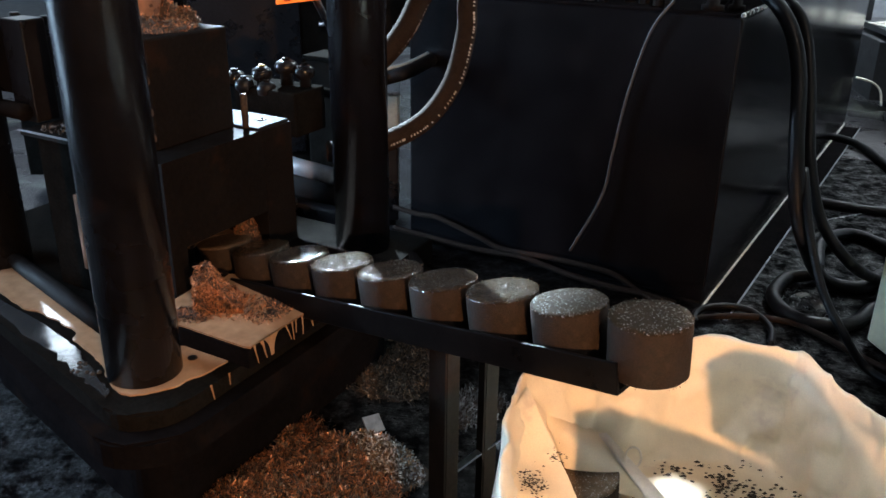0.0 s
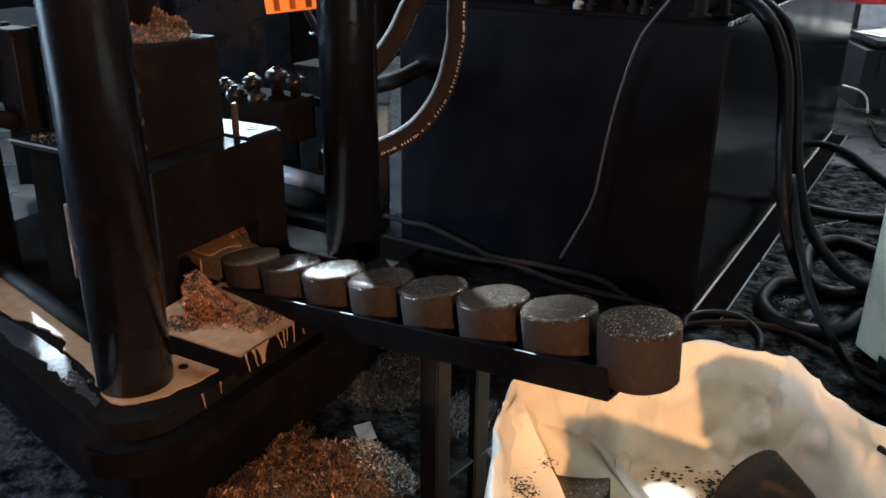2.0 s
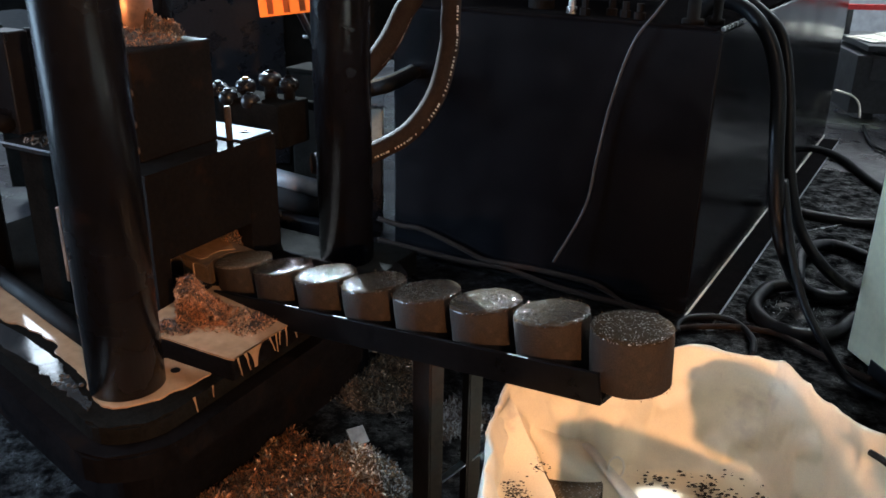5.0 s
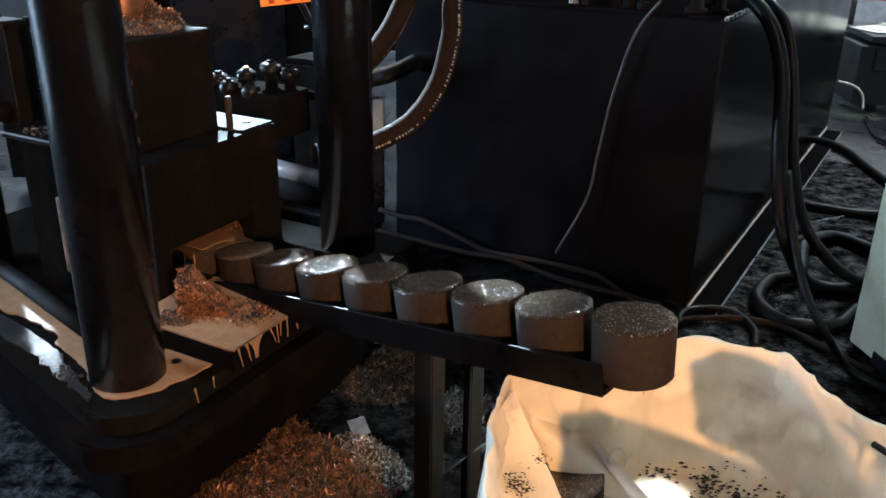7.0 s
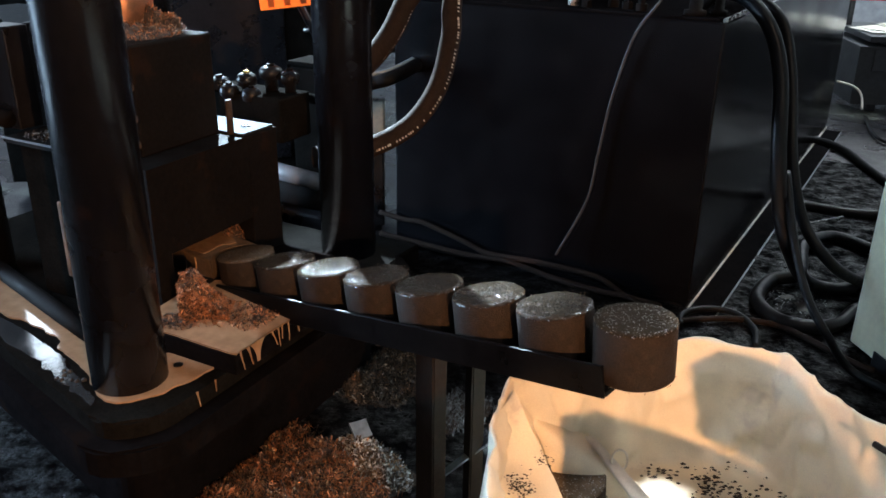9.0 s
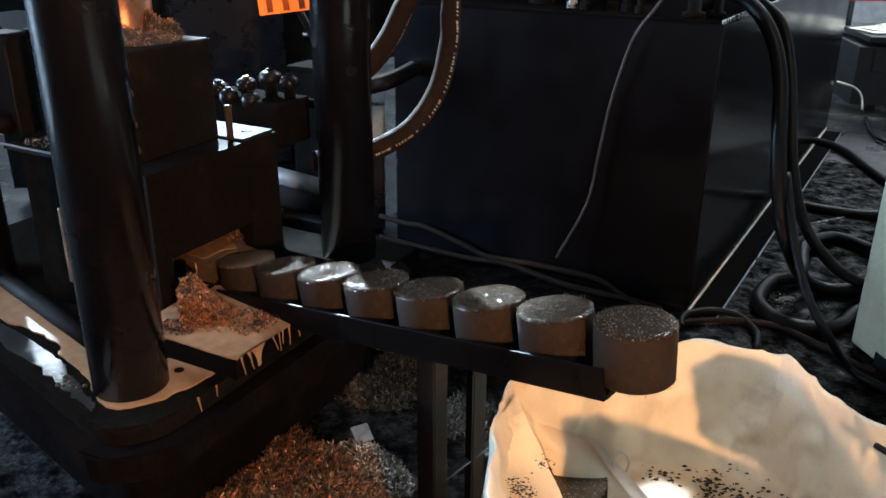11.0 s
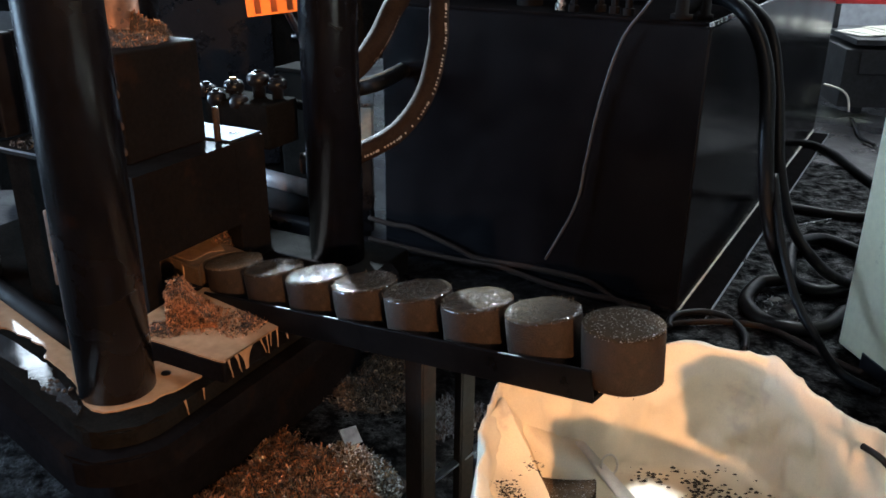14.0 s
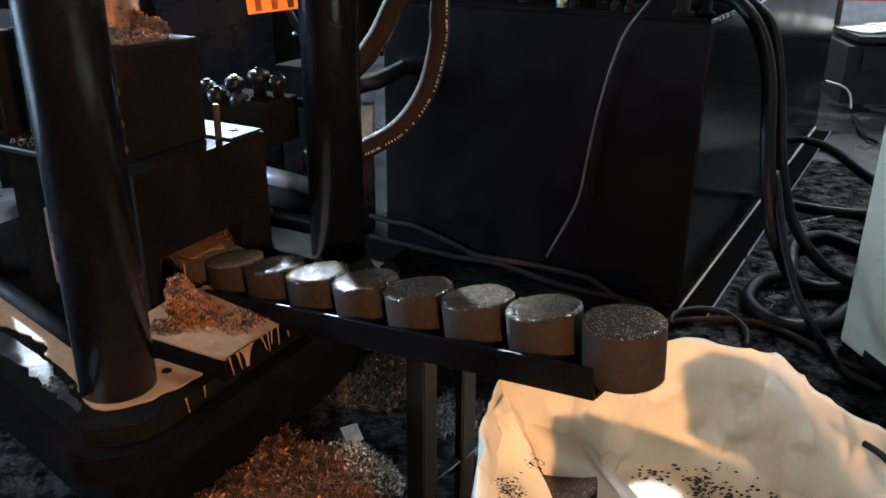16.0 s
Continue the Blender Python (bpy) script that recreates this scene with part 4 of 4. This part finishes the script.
def slick_material():
    """Black sludge: dull crusted patches broken by mirror-wet ones, rippled at two scales."""
    mat = material("black_oil_slick", (0.003, 0.0029, 0.0034), 0.3, 0, 9, 0.5, 0.0, 10, (0.0075, 0.007, 0.0075), 0.35, 2.6)
    n, l = mat.node_tree.nodes, mat.node_tree.links
    bsdf = n["Principled BSDF"]
    coord = n.new("ShaderNodeTexCoord")
    wet = n.new("ShaderNodeTexNoise")
    wet.inputs["Scale"].default_value, wet.inputs["Detail"].default_value, wet.inputs["Roughness"].default_value = 13.0, 7, 0.7
    ripple = n.new("ShaderNodeTexNoise")
    ripple.inputs["Scale"].default_value, ripple.inputs["Detail"].default_value, ripple.inputs["Roughness"].default_value = 34.0, 6, 0.65
    for t in (wet, ripple):
        l.new(coord.outputs["Object"], t.inputs["Vector"])
    edge = n.new("ShaderNodeMapRange")
    edge.inputs["From Min"].default_value, edge.inputs["From Max"].default_value = 0.42, 0.68
    l.new(wet.outputs["Fac"], edge.inputs["Value"])
    for name, dull, shiny in (("Roughness", 0.95, 0.12), ("Specular IOR Level", 0.0, 0.28)):
        ramp = n.new("ShaderNodeMapRange")
        ramp.inputs["To Min"].default_value, ramp.inputs["To Max"].default_value = dull, shiny
        l.new(edge.outputs[0], ramp.inputs["Value"])
        l.new(ramp.outputs[0], bsdf.inputs[name])
    b = n.new("ShaderNodeBump")
    b.inputs["Strength"].default_value, b.inputs["Distance"].default_value = 0.8, 0.012
    l.new(ripple.outputs["Fac"], b.inputs["Height"])
    l.new(b.outputs[0], bsdf.inputs["Normal"])
    return mat


SLICK = slick_material()
tagged(part("oil_slick", film([(-2.6, 0.4, 0), (-2.2, 2.4, 0), (-1.2, 3.2, 0), (0.2, 3.6, 0), (1.1, 3.6, 0), (1.5, 4.5, 0), (2.0, 4.9, 0), (2.5, 4.4, 0), (2.4, 3.0, 0), (2.1, 2.0, 0), (1.2, 0.2, 0), (-1.0, -0.3, 0)], 0.001, 0.002, 0.05, 4, 12), SLICK), "black oily sludge spread over the workshop floor", "oil slick", kind="structure")
# added crumbs, partly white, in place of glints on the wet floor
heap("floor_glint_crumbs", pose(1.33, 2.86, 0.003), 0.13, 0.13, 0.003, 300, 0.003, (GLINT_CHIPS, SOOT), "small crumbs standing in for wet glints inside the cable coil", 24, core=SOOT)
stick = thing("welding_rod", Matrix.Translation((1.811, 3.763, 0.012)) @ pose(0, 0, 0, 0, 90, 25), "thin bright welding rod on the floor", "rod")
part("rod", lathe([(0.004, -0.11), (0.004, 0.11)], 8), CHROME, stick)

# ---- far workbench ----
bench = thing("workbench", pose(2.95, 6.0, 0, 0, 0, -6), "dark grey steel workbench with clutter on top", "workbench")
part("top", box((0, 0, 0.50), (2.2, 0.8, 0.54), 0.004), BENCH, bench)
part("body", box((-0.05, 0.02, 0.06), (2.1, 0.75, 0.47), 0.006), BENCH, bench)
part("drawer_front", box((0.05, 0.008, 0.30), (0.7, 0.02, 0.45), 0.003), BENCH, bench)
for x in (0.1, 2.0):
    part("leg", box((x, 0.1, 0), (x + 0.06, 0.16, 0.5), 0.003), BENCH, bench)
part("red_rail", box((0.0, 0.6, 0.72), (2.2, 0.64, 0.76), 0.004), RED, bench, "red painted rail")
part("post", box((0.02, 0.6, 0.54), (0.06, 0.64, 0.72), 0.003), BENCH, bench)
sheet = thing("paper_stack", pose(3.2, 6.3, 0.545, 0, 0, 12), "white sheets lying on the workbench", "paper")
for k, (x, y, turn) in enumerate(((0.0, 0.0, 0), (0.06, 0.02, 14), (0.22, -0.01, -9), (0.27, 0.02, 6))):
    part("sheet", box((-0.21, -0.15, 0), (0.21, 0.15, 0.007), 0.002), PAPER, sheet).matrix_local = pose(x, y, k * 0.0075, 0, 0, turn)

# ---- bag ----
bag = thing("bulk_bag", pose(0.44, 1.14, 0), "open cream woven plastic bulk bag smudged with metal dust", "bag")


RIM = [(0.09, 1.26, 0.55), (0.135, 1.39, 0.56), (0.33, 1.50, 0.545), (0.527, 1.555, 0.56), (0.668, 1.516, 0.553), (0.698, 1.496, 0.562), (0.718, 1.445, 0.549), (0.758, 1.33, 0.540), (0.785, 1.16, 0.58), (0.79, 1.05, 0.60), (0.74, 0.88, 0.60), (0.60, 0.79, 0.57), (0.42, 0.76, 0.54), (0.2, 0.82, 0.52), (0.08, 1.02, 0.54)]
BC = Vector((0.44, 1.14, 0))
FLOOR_IN = 0.30


def bag_mesh():
    bm = bmesh.new()
    loop = spline([*RIM, RIM[0]], 24)[:-1]
    n = len(loop)
    outer = [(0.7, 0.0), (0.98, 0.01), (1.06, 0.12), (1.07, 0.3), (1.05, 0.6), (1.02, 0.9), (1.008, 0.985), (1.0, 1.0)]
    inner = [(0.988, 0.985), (0.975, 0.93), (0.96, 0.82), (0.95, 0.7), (0.94, 0.55), (0.93, 0.4), (0.915, 0.22), (0.89, 0.08), (0.84, 0.0), (0.7, 0.0), (0.55, 0.0), (0.4, 0.0), (0.25, 0.0), (0.1, 0.0)]
    fine = []
    for (r0, h0), (r1, h1) in zip(inner, inner[1:]):
        fine += [(r0 + (r1 - r0) * t / 3, h0 + (h1 - h0) * t / 3) for t in range(3)]
    fine.append(inner[-1])
    rows = []
    for k, (r, h) in enumerate(outer + fine):
        deep = k >= len(outer)
        ring = []
        for i, q in enumerate(loop):
            rimz = q.z + 0.012 * noise.noise(Vector((q.x * 9, q.y * 9, 1))) + 0.008 * (1 - abs(noise.noise(Vector((q.x * 7, q.y * 7, 5))))) ** 6
            d = Vector((q.x, q.y, 0)) - BC
            z = FLOOR_IN + (rimz - FLOOR_IN) * h if deep else rimz * h
            p = Vector((d.x * r, d.y * r, z))
            fold = 0.010 * noise.noise(Vector((math.atan2(d.y, d.x) * 5, z * 3, 4 + 3 * deep))) + 0.003 * noise.noise(p * 22)
            crease = (1 - abs(noise.noise(p * 6 + Vector((3, 1, 0))))) ** 5 * 0.018 - (1 - abs(noise.noise(p * 11 + Vector((1, 5, 2))))) ** 7 * 0.013 + (1 - abs(noise.noise(p * 21 + Vector((2, 2, 7))))) ** 8 * 0.003
            side = d.normalized() * (fold - crease) * (0.3 if h < 0.05 else 1 if h < 0.8 else 0.4)
            up = Vector((0, 0, 0.012 * noise.noise(p * 9) + 0.006 * noise.noise(p * 30))) if deep and h < 0.12 else Vector()
            ring.append(bm.verts.new(p + side + up))
        rows.append(ring)
    for a, b in zip(rows, rows[1:]):
        for i in range(n):
            bm.faces.new((a[i], a[(i + 1) % n], b[(i + 1) % n], b[i]))
    bm.faces.new(rows[-1])
    return bm


def patch(c, n=24, bulge=0.02, thick=0.002, seed=0):
    """A soft curved flap of cloth between four corners."""
    bm = bmesh.new()
    a, b, d, e = [Vector(q) - BC for q in c]
    nor = (b - a).cross(e - a).normalized()
    sheets = []
    for s in (0, 1):
        g = []
        for j in range(n + 1):
            v = j / n
            row = []
            for i in range(n + 1):
                u = i / n
                p = a * (1 - u) * (1 - v) + b * u * (1 - v) + d * u * v + e * (1 - u) * v
                p += nor * (bulge * math.sin(math.pi * u) * math.sin(math.pi * min(1, v * 1.1)) + 0.006 * noise.noise(p * 16 + Vector((seed, 0, 0))) + s * thick)
                row.append(bm.verts.new(p))
            g.append(row)
        sheets.append(g)
        for j in range(n):
            for i in range(n):
                bm.faces.new((g[j][i], g[j][i + 1], g[j + 1][i + 1], g[j + 1][i]))
    return bm


part("sack", bag_mesh(), BAG, bag, smooth=True)
part("flap", patch(((0.086, 1.257, 0.545), (0.135, 1.360, 0.550), (0.235, 1.274, 0.360), (0.092, 1.170, 0.440)), bulge=0.03, seed=1), BAG, bag, "folded-in flap smudged black", True)
part("flap", patch(((0.172, 1.404, 0.465), (0.299, 1.439, 0.399), (0.400, 1.335, 0.310), (0.232, 1.367, 0.330)), bulge=-0.02, seed=2), BAG, bag, "folded-in flap", True)
part("strap", patch(((0.288, 1.425, 0.408), (0.305, 1.430, 0.404), (0.428, 1.292, 0.322), (0.392, 1.280, 0.318)), bulge=0.006, thick=0.004, seed=6), PRINT, bag, "flat cream webbing strap", True)
ring = [Vector((0.352 + 0.016 * math.cos(a), 1.385 + 0.004 * math.sin(a), 0.378 + 0.022 * math.sin(a))) - BC for a in [k * math.pi / 5 for k in range(11)]]
part("strap_ring", tube(ring, 0.0025, 6, 3), PRINT, bag, "small cream strap ring", True)
part("dark_tie", tube([Vector(q) - BC for q in ((0.737, 1.207, 0.550), (0.751, 1.176, 0.550), (0.764, 1.152, 0.540))], 0.006, 6, 4), RUBBER, bag, "short dark tie")




def ragged(outline, y, bow):
    """An upright sheet with a ragged outline, slightly bowed, that casts shadow into the bag."""
    bm = bmesh.new()
    near, away = [[bm.verts.new(Vector((x, y + t + bow * math.sin(x * 14), z)) - BC) for x, z in outline] for t in (0, 0.003)]
    bm.faces.new(near)
    bm.faces.new(away[::-1])
    for i in range(len(outline)):
        bm.faces.new((near[i], near[i - 1], away[i - 1], away[i]))
    bmesh.ops.triangulate(bm, faces=bm.faces)
    return bm


# two added pieces out of view; their outlines shape the shadow in the bag
part("flap", ragged([(0.335, 0.48), (0.34, 0.63), (0.351, 0.72), (0.372, 0.722), (0.382, 0.706), (0.408, 0.717), (0.418, 0.705), (0.421, 0.66), (0.43, 0.686), (0.448, 0.686), (0.475, 0.664), (0.505, 0.634), (0.511, 0.664), (0.531, 0.667), (0.549, 0.66), (0.576, 0.648), (0.663, 0.605), (0.72, 0.60), (0.74, 0.48)], 0.72, 0.006), BAG, bag, "unseen ragged sheet added to shade the inside of the bag")
part("shadow_loop", ragged([(0.574, 0.664), (0.563, 0.683), (0.573, 0.72), (0.549, 0.758), (0.546, 0.78), (0.589, 0.803), (0.631, 0.798), (0.676, 0.778), (0.70, 0.729), (0.712, 0.684), (0.73, 0.59), (0.695, 0.59), (0.666, 0.618), (0.626, 0.638)], 0.726, 0.004), BAG, bag, "unseen crumpled sheet added to shade the bag's back wall")


def lumps(name, count, place, size, mat, parent, seed):
    """Small flat angular crumbs."""
    rng = random.Random(seed)
    verts, faces = [], []
    for _ in range(count):
        p, s, k0 = Vector(place(rng)), size * rng.uniform(0.35, 1.0) ** 1.5, len(verts)
        a0, squash = rng.uniform(0, 6.28), rng.uniform(0.35, 0.9)
        for k in range(5):
            a = a0 + k * 1.2566
            r = s * rng.uniform(0.6, 1.1)
            verts.append(p + Vector((math.cos(a) * r, math.sin(a) * r * squash, 0)))
        verts.append(p + Vector((rng.uniform(-0.3, 0.3) * s, rng.uniform(-0.3, 0.3) * s, s * rng.uniform(0.35, 0.7))))
        faces += [(k0 + k, k0 + (k + 1) % 5, k0 + 5) for k in range(5)] + [tuple(k0 + k for k in (4, 3, 2, 1, 0))]
    me = bpy.data.meshes.new(name)
    me.from_pydata(verts, [], faces)
    me.materials.append(mat)
    ob = new(name, me)
    ob.parent = parent
    return ob


def dust(r):
    """Crumbs lie thickest in patches along the foot of the bag's back wall."""
    while True:
        if r.random() < 0.6:
            x = r.uniform(-0.02, 0.34)
            y = 0.262 - 0.36 * max(0, x - 0.08) + r.gauss(0, 0.028)
        else:
            x, y = r.uniform(-0.24, 0.32), r.uniform(0.14, 0.34)
        if math.hypot(x, y - 0.228) > 0.055 and noise.noise(Vector((x * 24, y * 24, 2))) + r.gauss(0, 0.25) > -0.05:
            return (x, y, FLOOR_IN + 0.006 + 0.012 * noise.noise(Vector((x, y, FLOOR_IN)) * 9))


root = thing("spilled_dust", Matrix.Translation(BC), "black metal crumbs spilled inside the bag", "metal dust", kind="stuff")
tagged(lumps("crumbs", 520, dust, 0.0075, SOOT, root, 21), kind="stuff")
smudge = thing("dust_smudge", Matrix(), "black dust smudge on the bag flap", "metal dust", kind="stuff")
for c, s, cnt in ((Vector((0.133, 1.241, 0.425)), 0.014, 260), (Vector((0.182, 1.278, 0.460)), 0.008, 40)):
    tagged(lumps("crumbs", cnt, lambda r, c=c, s=s: c + Vector((r.gauss(0, s), r.gauss(0, s * 0.6) - 0.02, r.gauss(0, s) + 0.012)), 0.0042, SOOT, smudge, 22), kind="stuff")

rest = make_puck(31, PUCK_DRY)
rest.matrix_world = Matrix.Translation((0.256, 1.377, 0.250)) @ pose(0, 0, 0, 4, -6, 30)
rest["label"] = "grey oily puck lying in the bag"

# ---- cabinet ----
cab = thing("control_cabinet", pose(1.385, 2.552, 0, 0, 0, -81), "cream painted steel control cabinet", "cabinet")
part("body", box((0, 0, 0.02), (0.32, 0.5, 1.5), 0.01), CREAM, cab)
part("foot", box((0.13, -0.004, 0), (0.32, 0.46, 0.055), 0.004), BLACK, cab)


# ---- what moves ----
def motions():
    for k, p in zip(range(-1, 7), pucks):
        e = 6 if k == 6 else 0
        walk(p, [(0, slot(k)), (1.34, slot(k)), (1.5, slot(k + 0.36)), (1.6, slot(k + 0.68)), (1.72, slot(k + 1, e)), (16, slot(k + 1, e))])
    push = lambda s: slot(s)
    walk(pusher, [(0, push(-1.9)), (1.34, push(-1.9)), (1.5, push(-1.55)), (1.6, push(-1.25)), (1.72, push(-0.96)), (2.0, push(-1.0)), (16, push(-1.0))])
    fall = pucks[8]
    tumble = lambda c, rx, ry, rz: Matrix.Translation(c) @ pose(0, 0, 0, rx, ry, rz) @ pose(0, 0, -PH / 2)
    walk(fall, [(0, slot(7, 6)), (1.34, slot(7, 6)), (1.5, slot(7.36, 12)),
                (1.6, tumble((0.456, 1.276, 0.620), 35, 45, 0)), (1.7, tumble((0.509, 1.266, 0.470), 60, 80, 0)),
                (1.8, tumble((0.587, 1.276, 0.370), 30, 120, 0)), (1.9, tumble((0.602, 1.293, 0.375), 20, 130, 0)), (2.0, tumble((0.602, 1.299, 0.370), 20, 135, 0)),
                (2.1, tumble((0.590, 1.282, 0.360), 22, 142, 0)), (2.25, tumble((0.557, 1.195, 0.350), 30, 155, 0)), (2.5, tumble((0.516, 1.081, 0.350), 40, 175, 0)), (16, tumble((0.516, 1.081, 0.350), 40, 175, 0))])
    at = lambda z: MACH @ pose(-0.5, 0.14, z)
    walk(ram, [(0, at(-0.02)), (0.2, at(-0.08)), (0.42, at(-0.3)), (2.6, at(-0.3)), (2.8, at(-0.04)), (3.2, at(0.02)), (4.2, at(0.1)), (9.0, at(0.12)), (11.5, at(0.04)), (16, at(0.0))])


motions()
